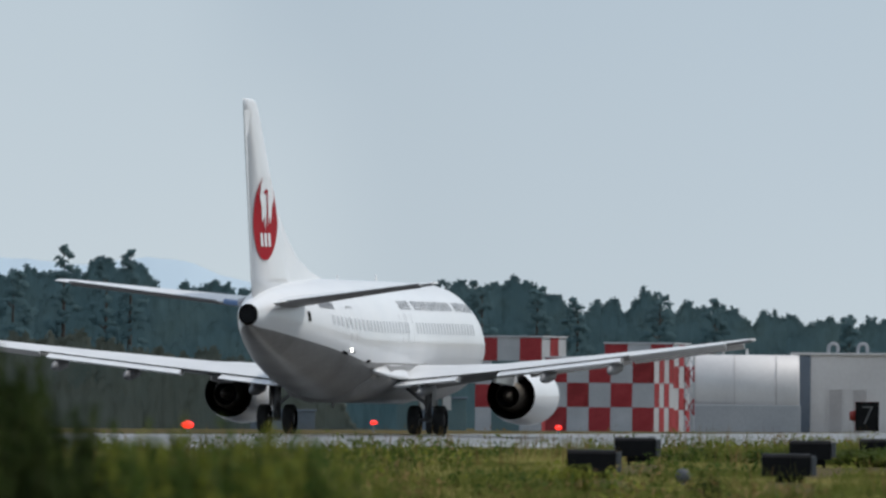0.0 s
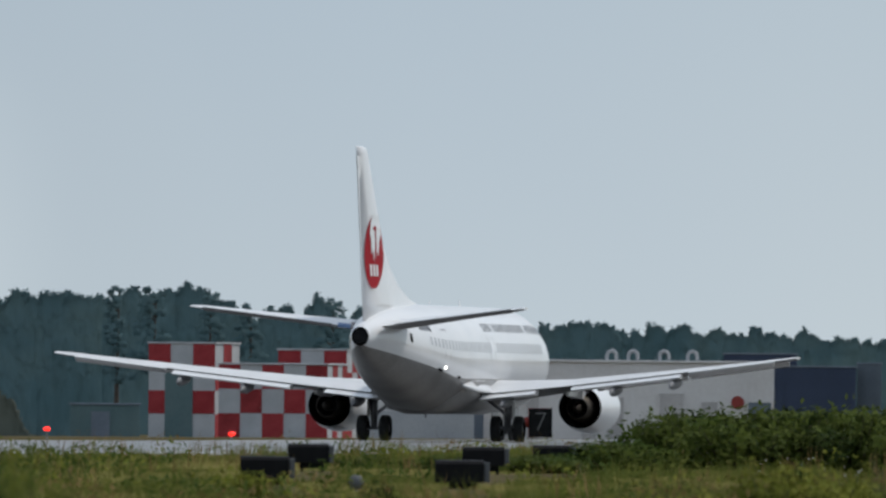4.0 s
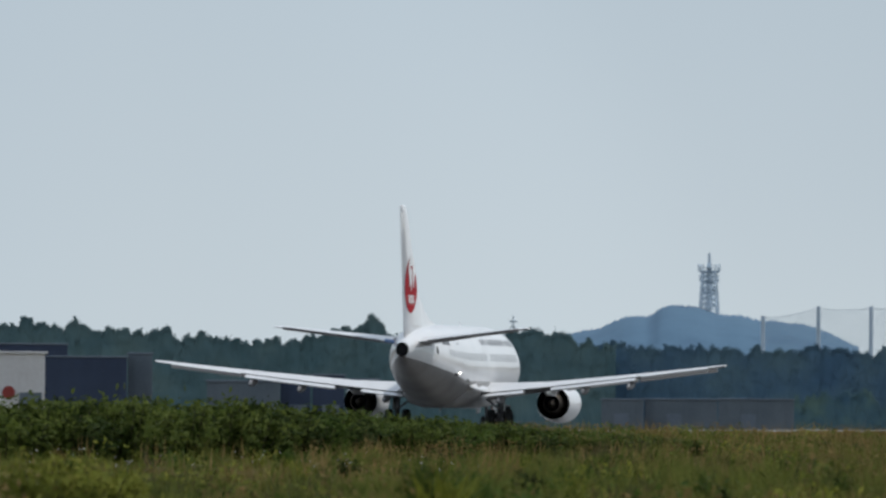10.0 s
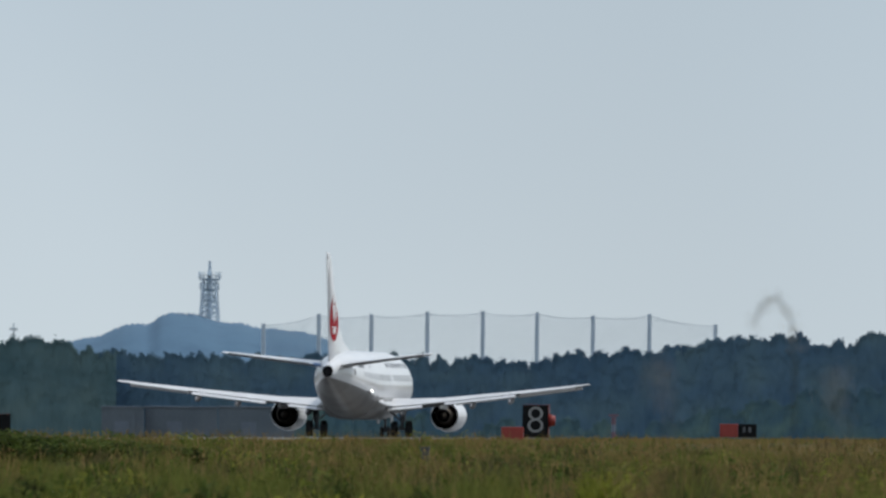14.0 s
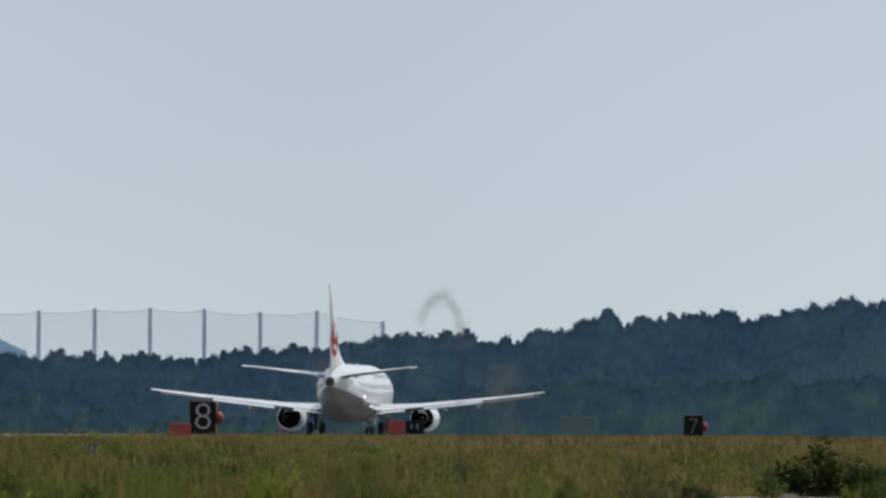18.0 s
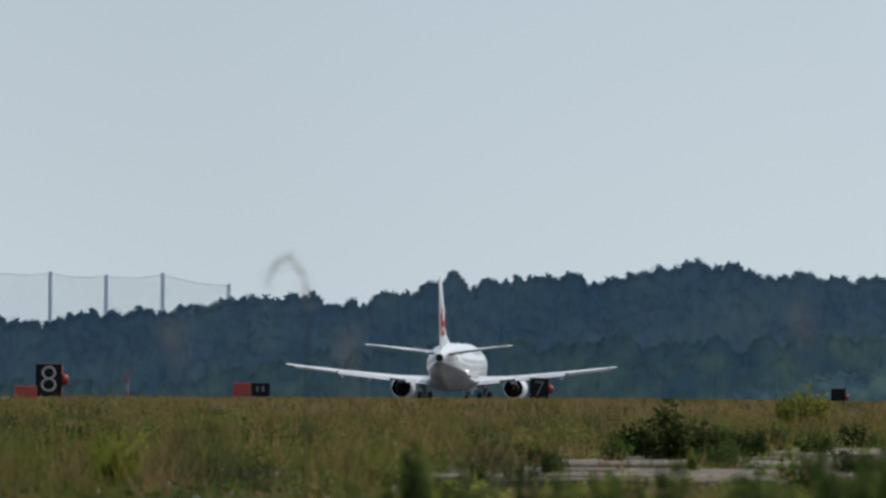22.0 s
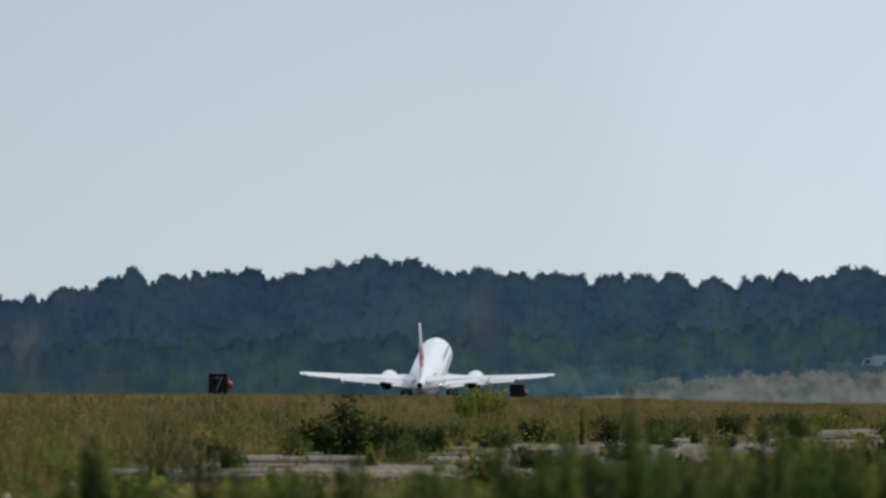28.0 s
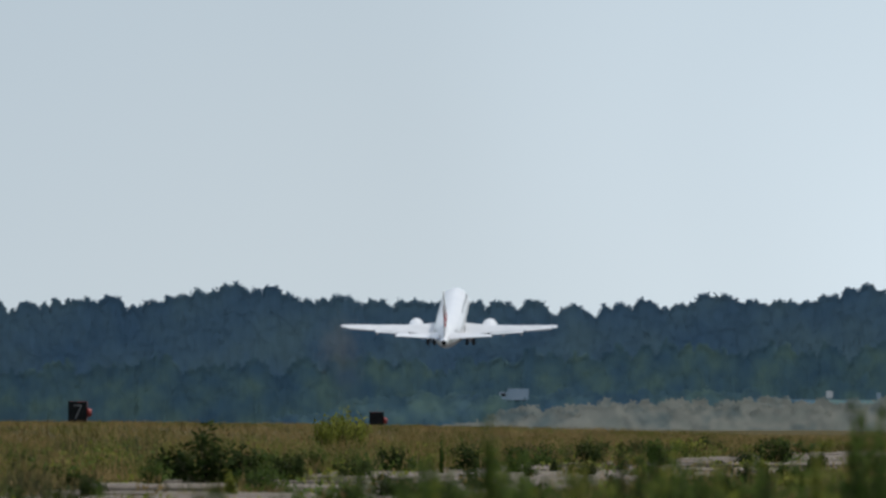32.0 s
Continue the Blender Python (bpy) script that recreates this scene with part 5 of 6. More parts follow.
def build_truck():
    t = thing("box_truck", None, "small white box truck driving along the embankment road", "truck")
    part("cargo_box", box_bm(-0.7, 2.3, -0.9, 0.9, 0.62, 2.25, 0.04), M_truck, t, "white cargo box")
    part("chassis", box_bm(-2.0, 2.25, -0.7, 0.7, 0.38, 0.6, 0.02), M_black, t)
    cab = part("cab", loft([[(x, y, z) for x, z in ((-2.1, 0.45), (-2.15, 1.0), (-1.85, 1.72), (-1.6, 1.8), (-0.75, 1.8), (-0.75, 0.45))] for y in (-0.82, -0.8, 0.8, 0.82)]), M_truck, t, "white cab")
    part("windscreen", box_bm(-2.06, -1.9, -0.7, 0.7, 1.1, 1.6, 0.02), M_cockpit, cab)
    for y in (-0.835, 0.825):
        part("side_window", box_bm(-1.7, -0.95, y, y + 0.01, 1.12, 1.6), M_cockpit, cab)
    part("bumper", box_bm(-2.25, -2.12, -0.8, 0.8, 0.4, 0.58, 0.02), M_strut, t)
    for x in (-1.4, 1.4):
        for y in (-0.78, 0.62):
            tyre = part("wheel", tube_bm((x, y, 0.3), (x, y + 0.16, 0.3), 0.3, 0.3, 18), M_tyre, t)
            part("hub", tube_bm((x, y - 0.01, 0.3), (x, y + 0.17, 0.3), 0.15, 0.15, 12), M_strut, tyre)
    return t


build_road()
truck = build_truck()
build_woods()
build_hill()
build_net()


# ---------------------------------------------------------------- old concrete track
def build_track():
    tr = tagged(from_arrays("track", [(-22.8, 236, SINK + 0.02), (-14.4, 236, SINK + 0.02), (-14.4, 760, SINK + 0.02), (-22.8, 760, SINK + 0.02)], [(0, 1, 2, 3)], M_soil), "old broken concrete track overgrown with weeds", "track", kind="structure")
    rng = random.Random(4)
    bm = box_bm(-1.98, 1.98, -2.47, 2.47, -0.06, 0.07, 0.02)
    me = bpy.data.meshes.new("slab")
    bm.to_mesh(me)
    bm.free()
    me.materials.append(M_conc)
    for j in range(104):
        for i in range(2):
            ob = link("slab", me, M_conc, tr)
            ob.matrix_basis = pose(-20.6 + 4.02 * i, 240 + 5.0 * j, SINK + rng.uniform(0, 0.05), rng.uniform(-0.4, 0.4), rng.uniform(-0.4, 0.4), 0)


# ---------------------------------------------------------------- grass
def blades(p, h, w, rng, lean=0.8, fine=True):
    """Bent blades standing at the places given; beyond the middle of the field a plain tapered blade."""
    n = len(p)
    an = rng.uniform(0, 2 * np.pi, n)
    b = p - np.array((0, 0, 0.03))
    ln = h * lean * rng.uniform(0.2, 1.2, n)
    dx, dy = np.cos(an) * ln, np.sin(an) * ln
    sd = np.zeros((n, 3))
    sd[:, 0] = w / 2 * rng.uniform(0.6, 1.2, n)
    sd[:, 1] = rng.uniform(-0.3, 0.3, n) * w
    tip = b + np.stack((dx, dy, h), 1)
    if not fine:
        v = np.stack((b - sd, b + sd, tip), 1).reshape(-1, 3)
        return v, np.arange(3 * n).reshape(n, 3)
    mid = b + np.stack((dx * 0.35, dy * 0.35, h * 0.62), 1)
    v = np.stack((b - sd, b + sd, mid + sd * 0.8, tip, mid - sd * 0.8), 1).reshape(-1, 3)
    k = np.arange(n)[:, None] * 5
    return v, np.concatenate((k + np.array([[0, 1, 2]]), k + np.array([[0, 2, 4]]), k + np.array([[4, 2, 3]])), 0)


def grass_mesh(name, pieces, material, label, rng):
    vs, fs, o = [], [], 0
    for v, f in pieces:
        vs.append(v)
        fs.append(f + o)
        o += len(v)
    v = np.concatenate(vs)
    nn = rng.normal(size=(len(v), 3)) * 0.12 + np.array((0, -0.3, 1.0))
    return tagged(from_arrays(name, v, np.concatenate(fs), material, normals=nn), label, "grass", kind="stuff")


UNITS = ((1057, 300), (1402, 300), (1133, 352), (1443, 352), (1565, 372))


def levels(p):
    return np.array([ground(x, y) for x, y in p])


def scatter(rng, n, d0, d1, b0=-250, b1=6350, keep=None):
    """Places spread evenly over the field between two distances."""
    d = np.sqrt(rng.uniform(d0 * d0, d1 * d1, n))
    bb = rng.uniform(b0, b1, n)
    a = (bb - HEAD) / LENS
    x, y = d * np.sin(a), d * np.cos(a)
    ok = x > -87.5
    track = (x > -22.8) & (x < -14.4) & (y > 236) & (y < 755)
    ok &= ~track | (rng.uniform(0, 1, n) < np.where(bb < 4540, 0.6, 0.0)) | (rng.uniform(0, 1, n) < np.where(np.sin(y * 0.21) + np.sin(x * 1.7 + y * 0.05) > 0.3, 0.8, 0.06))
    # mown round the light units
    for ub, ud in UNITS:
        ok &= ~((abs(bb - ub) < 60) & (d > ud - 45) & (d < ud + 1.0))
    if keep is not None:
        ok &= keep(x, y)
    x, y = x[ok], y[ok]
    return np.stack((x, y, levels(zip(x, y))), 1)


def stand(p):
    """How high the growth stands, by place: low round the track and the runway's shoulder."""
    x, y = p[:, 0], p[:, 1]
    return np.where(x > -45, 1.1, 0.85) * np.where((x < -38) & (y < 345), 0.65, 1.0) * np.where((x < -70) & (y > 430), np.where(y > 560, 0.6, 0.4), 1.0) * np.where((x > -19.5) & (y < 240), 0.3, 1.0) * np.where((x / y < -0.1) & (y < 262) & (x > -38), 0.55, 1.0) * np.where((x > -22.8) & (y >= 236), np.where(x / y < -0.0757, 0.85, 0.42), 1.0)


def build_grass():
    rng = np.random.default_rng(11)

    def wave(p, s, seed):
        return np.array([noise.noise((q[0] * s, q[1] * s * 0.07, seed)) for q in p])

    kinds = {"straw": [], "olive": [], "green": [], "dark": [], "mown": []}

    def bleached(p):
        """The short, sun-bleached strip round the light units."""
        return (p[:, 0] / p[:, 1] < -0.166 + 0.008 * wave(p, 0.3, 2.0)) & (p[:, 1] < 440)
    # a low carpet, then clumps of one kind each that swell out of it
    carpet = scatter(rng, 15000, 130, 600)
    shoulder = scatter(rng, 5000, 330, 520, -250, 2200, lambda x, y: x < -60)
    for p, h, per in ((carpet, 0.2, 12), (shoulder, 0.18, 9)):
        t = 1.0 * wave(p, 0.4, 3.0) + 0.9 * wave(p, 1.1, 3.5) + rng.normal(size=len(p)) * 0.06 + np.where((p[:, 0] < -38) & (p[:, 1] < 400), 0.42, 0) * (p[:, 0] < -50) - np.where((p[:, 0] < -33) & (p[:, 0] > -50) & (p[:, 1] < 400), 0.25, 0)
        t = t + np.where((p[:, 0] / p[:, 1] < -0.117) & (p[:, 1] < 420), 0.15, 0)
        base = np.repeat(p, per, axis=0) + rng.normal(size=(len(p) * per, 3)) * np.array((0.3, 0.3, 0))
        hh = np.repeat(h * stand(p), per) * rng.uniform(0.5, 1.2, len(base))
        tt = np.repeat(t, per)
        short = np.repeat(bleached(p), per)
        kinds["mown"].append(blades(base[short & (tt < 0.42)], hh[short & (tt < 0.42)], 0.024, rng, 0.9, False))
        for lo, hi, key in ((-9, 0.0, "olive"), (0.0, 0.26, "straw"), (0.26, 9, "green")):
            sel = (tt >= lo) & (tt < hi) & (~short | (tt >= 0.42))
            kinds[key].append(blades(base[sel], hh[sel], 0.024, rng, 0.9, False))
    turf = scatter(rng, 30000, 235, 445, -250, 1900)
    turf = turf[bleached(turf)]
    p = np.repeat(turf, 8, axis=0) + rng.normal(size=(len(turf) * 8, 3)) * np.array((0.12, 0.12, 0))
    tt = np.repeat(wave(turf, 0.35, 4.0) + 0.5 * wave(turf, 1.1, 4.5), 8)
    hh = np.repeat(0.13 * (1 + 0.8 * wave(turf, 0.5, 6.0)), 8) * rng.uniform(0.5, 1.2, len(p))
    for lo, hi, key in ((-9, 0.22, "mown"), (0.22, 9, "green")):
        sel = (tt >= lo) & (tt < hi)
        kinds[key].append(blades(p[sel], hh[sel], 0.03, rng, 1.0, False))
    clumps = np.concatenate((scatter(rng, 2600, 150, 300), scatter(rng, 4200, 290, 620), scatter(rng, 420, 240, 560, 4000, 6300, lambda x, y: (x < -23.2) & (x > -29))))
    t = 1.1 * wave(clumps, 0.35, 7.0) + 1.0 * wave(clumps, 1.1, 7.5) + rng.normal(size=len(clumps)) * 0.08 + np.where(clumps[:, 0] > -30, 0.08, -0.14) * (clumps[:, 1] > 260) - np.where((clumps[:, 0] < -36) & (clumps[:, 1] < 400), np.where(clumps[:, 0] < -50, 0.3, 0.12), 0)
    t = t - np.where((clumps[:, 0] / clumps[:, 1] < -0.117) & (clumps[:, 1] < 420), 0.22, 0)
    t = np.where((clumps[:, 0] < -33) & (clumps[:, 0] > -50) & (rng.uniform(0, 1, len(t)) < 0.22), 0.6, t)
    size = 0.35 + 0.7 * rng.uniform(0, 1, len(clumps)) ** 2
    fade = bleached(clumps)
    clumps, t, size = (q[~fade | (t < -0.3)] for q in (clumps, t, size))
    tall = stand(clumps) * np.minimum(size, 0.75) * rng.uniform(0.65, 1.3, len(clumps))
    for lo, hi, key, per in ((-9, -0.25, "green", 64), (-0.25, -0.02, "olive", 64), (-0.02, 0.33, "straw", 64), (0.33, 9, "dark", 64)):
        sel = (t >= lo) & (t < hi)
        c, r, h = clumps[sel], size[sel], tall[sel]
        off = rng.normal(size=(len(c), per, 2)) * (r * 0.42)[:, None, None]
        dome = np.exp(-0.5 * (off ** 2).sum(2) / ((r * 0.5) ** 2)[:, None])
        p = np.repeat(c, per, axis=0)
        p[:, :2] += off.reshape(-1, 2)
        kinds[key].append(blades(p, np.repeat(h, per) * (0.25 + 0.75 * dome.ravel()) * rng.uniform(0.6, 1.15, len(p)), 0.022, rng, 0.75, False))
    # far grass and the runway's verge
    far = scatter(rng, 16000, 580, 1500)
    verge = scatter(rng, 36000, 450, 1500, 1500, 6350, lambda x, y: (x < -73) & (x > -87.5))
    for p, per, h, w in ((far, 9, 0.55, 0.06), (verge, 9, 0.34, 0.06)):
        t = wave(p, 0.12, 3.0) + 0.8 * wave(p, 0.45, 5.0) + rng.normal(size=len(p)) * 0.12
        hh = h * stand(p) * np.clip(1 + 0.6 * wave(p, 0.3, 9.0) + 0.5 * wave(p, 1.0, 1.0), 0.4, 1.9)
        base = np.repeat(p, per, axis=0) + rng.normal(size=(len(p) * per, 3)) * np.array((0.4, 0.4, 0))
        hh = np.repeat(hh, per) * rng.uniform(0.5, 1.1, len(base))
        tt = np.repeat(t, per)
        for lo, hi, key in ((-9, -0.18, "olive"), (-0.18, 0.55, "straw"), (0.55, 9, "green")):
            sel = (tt >= lo) & (tt < hi)
            kinds[key].append(blades(base[sel], hh[sel], w, rng, 1.2, False))
    # thin seed stalks that break the grass line
    p = np.repeat(scatter(rng, 1800, 260, 700), 4, axis=0)
    p[:, :2] += rng.normal(size=(len(p), 2)) * 0.2
    kinds["straw"].append(blades(p, 0.75 * rng.uniform(0.6, 1.2, len(p)) * np.sqrt(stand(p)), 0.02, rng, 0.3))
    for key, name, m_, lab in (("olive", "grass", M_grass, "rough olive field grass"), ("straw", "dry_grass", M_straw, "dry brown seeding grass"), ("green", "green_grass", M_lush, "fresh green grass clumps"), ("dark", "rank_grass", M_shade, "dark rank grass clumps"), ("mown", "short_grass", M_mown, "short sun-bleached grass round the light units")):
        grass_mesh(name, kinds[key], m_, lab, rng)


# ---------------------------------------------------------------- shrubs and weeds
def plant_meshes(kind, rng):
    """Stem and leaf meshes for one plant about 1 m high, with its own outline."""
    bm = bmesh.new()
    cs, sz = [], []
    if kind == "shrub":
        for i in range(12):
            a, r = rng.uniform(0, 2 * math.pi), rng.uniform(0.1, 0.52)
            e = np.array((r * math.cos(a), r * math.sin(a), rng.uniform(0.55, 1.0) * (1 - 0.45 * r)))
            tube_bm((e[0] * 0.25, e[1] * 0.25, -0.05), e, 0.016, 0.006, 3, bm, False)
            for t in np.linspace(0.15, 1, 6):
                c = e * np.array((0.25 + 0.75 * t, 0.25 + 0.75 * t, t))
                cs.append(c + rng.normal(size=(19, 3)) * 0.085)
                sz.append(np.full(19, 0.053))
    else:
        for i in range(10):
            a, r = rng.uniform(0, 2 * math.pi), rng.uniform(0.02, 0.3)
            hgt = rng.uniform(0.5, 1.0)
            e = np.array((r * math.cos(a), r * math.sin(a), hgt))
            tube_bm((e[0] * 0.3, e[1] * 0.3, -0.05), e, 0.01, 0.004, 3, bm, False)
            for t in np.linspace(0.12, 1, 11):
                c = e * np.array((0.3 + 0.7 * t, 0.3 + 0.7 * t, t))
                cs.append(c + rng.normal(size=(5, 3)) * np.array((1, 1, 0.5)) * (0.085 - 0.05 * t))
                sz.append(np.full(5, 0.085 - 0.035 * t))
    me = bpy.data.meshes.new("stems")
    bm.to_mesh(me)
    bm.free()
    me.materials.append(M_stem)
    c = np.concatenate(cs)
    v, f = leaf_cards(c, np.concatenate(sz), rng, 0.45)
    v[:, 2] = np.maximum(v[:, 2], 0.0)
    nn = (c - np.array((0, 0, 0.45))) * np.array((1.4, 1.4, 1.2)) + rng.normal(size=c.shape) * 0.15 + np.array((0, -0.1, 0.35))
    return me, v, f, np.repeat(nn, 4, axis=0)


def build_plants():
    rng = np.random.default_rng(21)
    stock = {}
    for kind in ("shrub", "weed"):
        for mtl in (M_leaf, M_leaf_dk, M_leaf_yl, M_bank):
            for k in range(5):
                st, v, f, nn = plant_meshes(kind, rng)
                tmp = from_arrays("leaves", v, f, mtl, normals=nn)
                me = tmp.data
                bpy.data.objects.remove(tmp)
                stock[kind, mtl.name, k] = (st, me)

    def plant(kind, mtl, b, d, h, w, name, label, group):
        st, lv = stock[kind, mtl.name, int(rng.integers(5))]
        x, y = at(b, d)
        p = thing(name, pose(x, y, ground(x, y) - 0.02, 0, 0, float(rng.uniform(-40, 40))), label, "plant", group)
        p.scale = (w, w, h)
        tagged(link("stalk", st, None, p), kind="stuff")
        tagged(link("foliage", lv, None, p), kind="stuff")

    # the bank of shrubs that hides the wheels
    for i in range(220):
        u = (i + rng.uniform(-0.4, 0.4)) / 220
        y = 352 + 150 * u
        x = -63.5 + rng.uniform(-3.6, 3.2)
        d = math.hypot(x, y)
        b = HEAD + math.atan2(x, y) * LENS
        lvl = -4 + np.interp(b, (1600, 1690, 1760, 2000, 2300, 2450, 2600, 2750, 2900, 3060, 3200), (795, 762, 722, 712, 719, 731, 745, 759, 771, 785, 797))
        top = up(b, lvl, d) - ground(x, y)
        if top < 0.25:
            continue
        plant("shrub", (M_leaf, M_bank, M_bank, M_bank, M_leaf_dk)[i % 5], b, d, top * rng.uniform(0.86, 1.04), 1.75 * rng.uniform(0.85, 1.3), "shrub", "dense leafy green shrub in the bank beside the runway", "shrub bank")
    # single bushes and weeds in the field: bearing, distance, height, width
    for b, d, h, w, kind, mtl, lab in ((4815, 316, 1.2, 1.7, "shrub", M_leaf_dk, "dark rounded bush in the dry grass"), (4750, 330, 0.75, 0.9, "shrub", M_leaf_dk, "dark low bush in the dry grass"), (5040, 620, 1.82, 1.5, "shrub", M_leaf_yl, "bright yellow-green flowering weed"), (5062, 624, 1.6, 1.3, "shrub", M_leaf_yl, "bright yellow-green flowering weed"), (5026, 622, 1.65, 1.2, "shrub", M_leaf_yl, "bright yellow-green flowering weed"), (5012, 616, 1.45, 0.9, "shrub", M_leaf_yl, "bright yellow-green flowering weed"),
                                       (2655, 190, 0.88, 0.85, "shrub", M_leaf, "dark leafy weed in the grass"), (2705, 194, 0.78, 0.7, "shrub", M_leaf, "green leafy weed in the grass"), (1250, 250, 0.4, 0.5, "shrub", M_leaf_dk, "small dark weed in the grass"), (1040, 256, 0.52, 1.0, "shrub", M_leaf_yl, "bright green low weed by the light unit"),
                                       (1960, 214, 0.84, 1.0, "shrub", M_leaf_yl, "bright yellow-green ground weed"), (2010, 208, 0.74, 1.0, "shrub", M_leaf_yl, "bright yellow-green ground weed"), (1935, 222, 0.86, 0.9, "shrub", M_leaf_yl, "bright yellow-green ground weed"), (2050, 212, 0.76, 1.0, "shrub", M_leaf_yl, "bright yellow-green ground weed"), (2085, 216, 0.68, 0.9, "shrub", M_leaf_yl, "bright yellow-green ground weed"), (2490, 330, 0.5, 0.6, "shrub", M_leaf_dk, "dark weed in front of the shrubs"), (3826, 229, 0.8, 0.85, "shrub", M_leaf_yl, "yellow-green weed clump in grass"),
                                       (3805, 275, 0.5, 0.9, "weed", M_leaf_yl, "yellow-green weed clump in grass"), (4290, 300, 0.6, 0.7, "weed", M_leaf, "green weed clump in grass"), (5260, 420, 0.8, 0.8, "shrub", M_leaf_dk, "dark bush behind the track"), (5130, 400, 0.75, 0.7, "shrub", M_leaf_dk, "dark bush behind the track"), (5480, 480, 0.85, 1.1, "shrub", M_leaf_dk, "dark bush behind the track"),
                                       (5600, 500, 0.9, 1.0, "shrub", M_leaf, "green bush behind the track"), (5800, 520, 0.9, 1.2, "shrub", M_leaf_dk, "dark bush behind the track"), (4950, 330, 0.7, 0.7, "shrub", M_leaf_dk, "dark bush beside the track"), (5215, 385, 1.05, 0.25, "weed", M_leaf, "single green weed stalk")):
        plant(kind, mtl, b, d, h, w, "bush" if kind == "shrub" else "weed", lab, "field weeds")
    # bushes along the far edge of the track
    for i in range(40):
        b = 4640 + i * 37 + rng.uniform(-24, 24)
        d = 24.3 / ((HEAD - b) / LENS)
        mtl = (M_leaf_dk, M_leaf, M_leaf, M_leaf_yl, M_leaf_yl)[int(rng.integers(5))]
        k = d / 400
        plant("shrub", mtl, b, d, rng.uniform(0.3, 0.66) * k ** 0.5, rng.uniform(0.5, 1.15) * k, "bush", "low bush at the edge of the old track", "field weeds")
    for i in range(46):
        y = rng.uniform(245, 560)
        x = (-22.4, -18.6, -14.6)[i % 3] + rng.normal() * 0.5
        d = math.hypot(x, y)
        plant("weed" if i % 4 else "shrub", (M_leaf, M_leaf_dk, M_leaf_dk)[i % 3], HEAD + math.atan2(x, y) * LENS, d, rng.uniform(0.25, 0.55), rng.uniform(0.5, 1.1), "weed", "low weed in a joint of the old track", "field weeds")
    for i in range(180):
        d = rng.uniform(210, 480)
        b = rng.uniform(-150, 6250)
        x, y = at(b, d)
        if (x < -58 and y < 520) or (x / y < -0.163 and y < 440):
            continue
        kind = "weed" if rng.uniform() < 0.6 else "shrub"
        m_ = (M_leaf, M_leaf_dk, M_leaf, M_leaf_yl)[int(rng.integers(4))]
        plant(kind, m_, b, d, rng.uniform(0.3, 0.62), rng.uniform(0.4, 0.9), "weed", "green weed in the rough grass", "field weeds")
    # spiky tufts of long bright blades
    tufts = []
    for mtl in (M_leaf_yl, M_lush, M_leaf):
        for k in range(3):
            p = rng.normal(size=(70, 3)) * np.array((0.1, 0.1, 0))
            v, f = blades(p, rng.uniform(0.45, 1.0, 70), 0.035, rng, 0.75)
            tmp = from_arrays("blades", v, f, mtl, normals=rng.normal(size=(len(v), 3)) * 0.2 + np.array((0, -0.3, 1.0)))
            tufts.append(tmp.data)
            bpy.data.objects.remove(tmp)
    spots = [(3817, 225, 0.88), (3800, 228, 0.76), (3838, 227, 0.72), (3700, 300, 0.5), (3760, 330, 0.45), (3930, 310, 0.5), (4000, 330, 0.55), (4390, 330, 0.5), (4440, 345, 0.55), (3690, 262, 0.5), (2640, 186, 0.9), (2675, 187, 0.86), (2700, 188, 0.75)]
    spots += [(rng.uniform(2150, 5300), rng.uniform(225, 430), rng.uniform(0.35, 0.65)) for i in range(60)]
    for i, (b, d, h) in enumerate(spots):
        x, y = at(b, d)
        if x > -23 and y > 236:
            continue
        tuft = link("grass_tuft", tufts[i % 3 if i < 12 else int(rng.integers(9))], None)
        tuft.matrix_basis = pose(x, y, ground(x, y), 0, 0, float(rng.uniform(0, 360)))
        tuft.scale = (h * 1.1, h * 1.1, h)
        tagged(tuft, "spiky tuft of long bright green grass blades", "grass", "grass tufts")
    # low tufts mottling the field, too many to tell apart
    for mtl, n, lo, hi, lab in ((M_leaf_dk, 420, 0.22, 0.55, "low dark weeds among the grass"), (M_leaf, 1200, 0.28, 0.66, "low green weeds among the grass"), (M_leaf_yl, 800, 0.26, 0.64, "low yellow-green weeds among the grass"), (M_straw, 1700, 0.35, 0.72, "dry brown seed heads among the grass"), (M_lush, 1000, 0.28, 0.64, "fresh green tufts among the grass")):
        cs, sz, ns = [], [], []
        spread = scatter(rng, n * 3, 150, 640, keep=(lambda x, y: (x > -48) | (y > 400)) if mtl in (M_leaf_dk, M_straw) else None)
        drift = np.array([noise.noise((q[0] * 0.8, q[1] * 0.035, 11.0 + lo * 40 + n * 0.01)) for q in spread])
        for q in spread[drift > 0.27]:
            h, w = rng.uniform(lo, hi) * float(stand(q[None])[0]) ** 0.5, rng.uniform(0.35, 0.7) * (1.8 if rng.uniform() < 0.3 else 1.0)
            k = int(34 + 30 * w)
            u = rng.normal(size=(k, 3))
            u[:, 2] = np.abs(u[:, 2])
            u /= np.linalg.norm(u, axis=1)[:, None]
            cs.append(q + u * (rng.uniform(0.2, 1, k) ** 0.5)[:, None] * np.array((w, w, h * 1.15)))
            sz.append(np.full(k, 0.066 if mtl != M_straw else 0.055))
            ns.append(0.7 * u + np.array((0, -0.25, 0.8)))
        v, f = leaf_cards(np.concatenate(cs), np.concatenate(sz), rng, 0.4)
        tagged(from_arrays("low_weeds", v, f, mtl, normals=np.repeat(np.concatenate(ns), 4, axis=0)), lab, "weeds", kind="stuff")
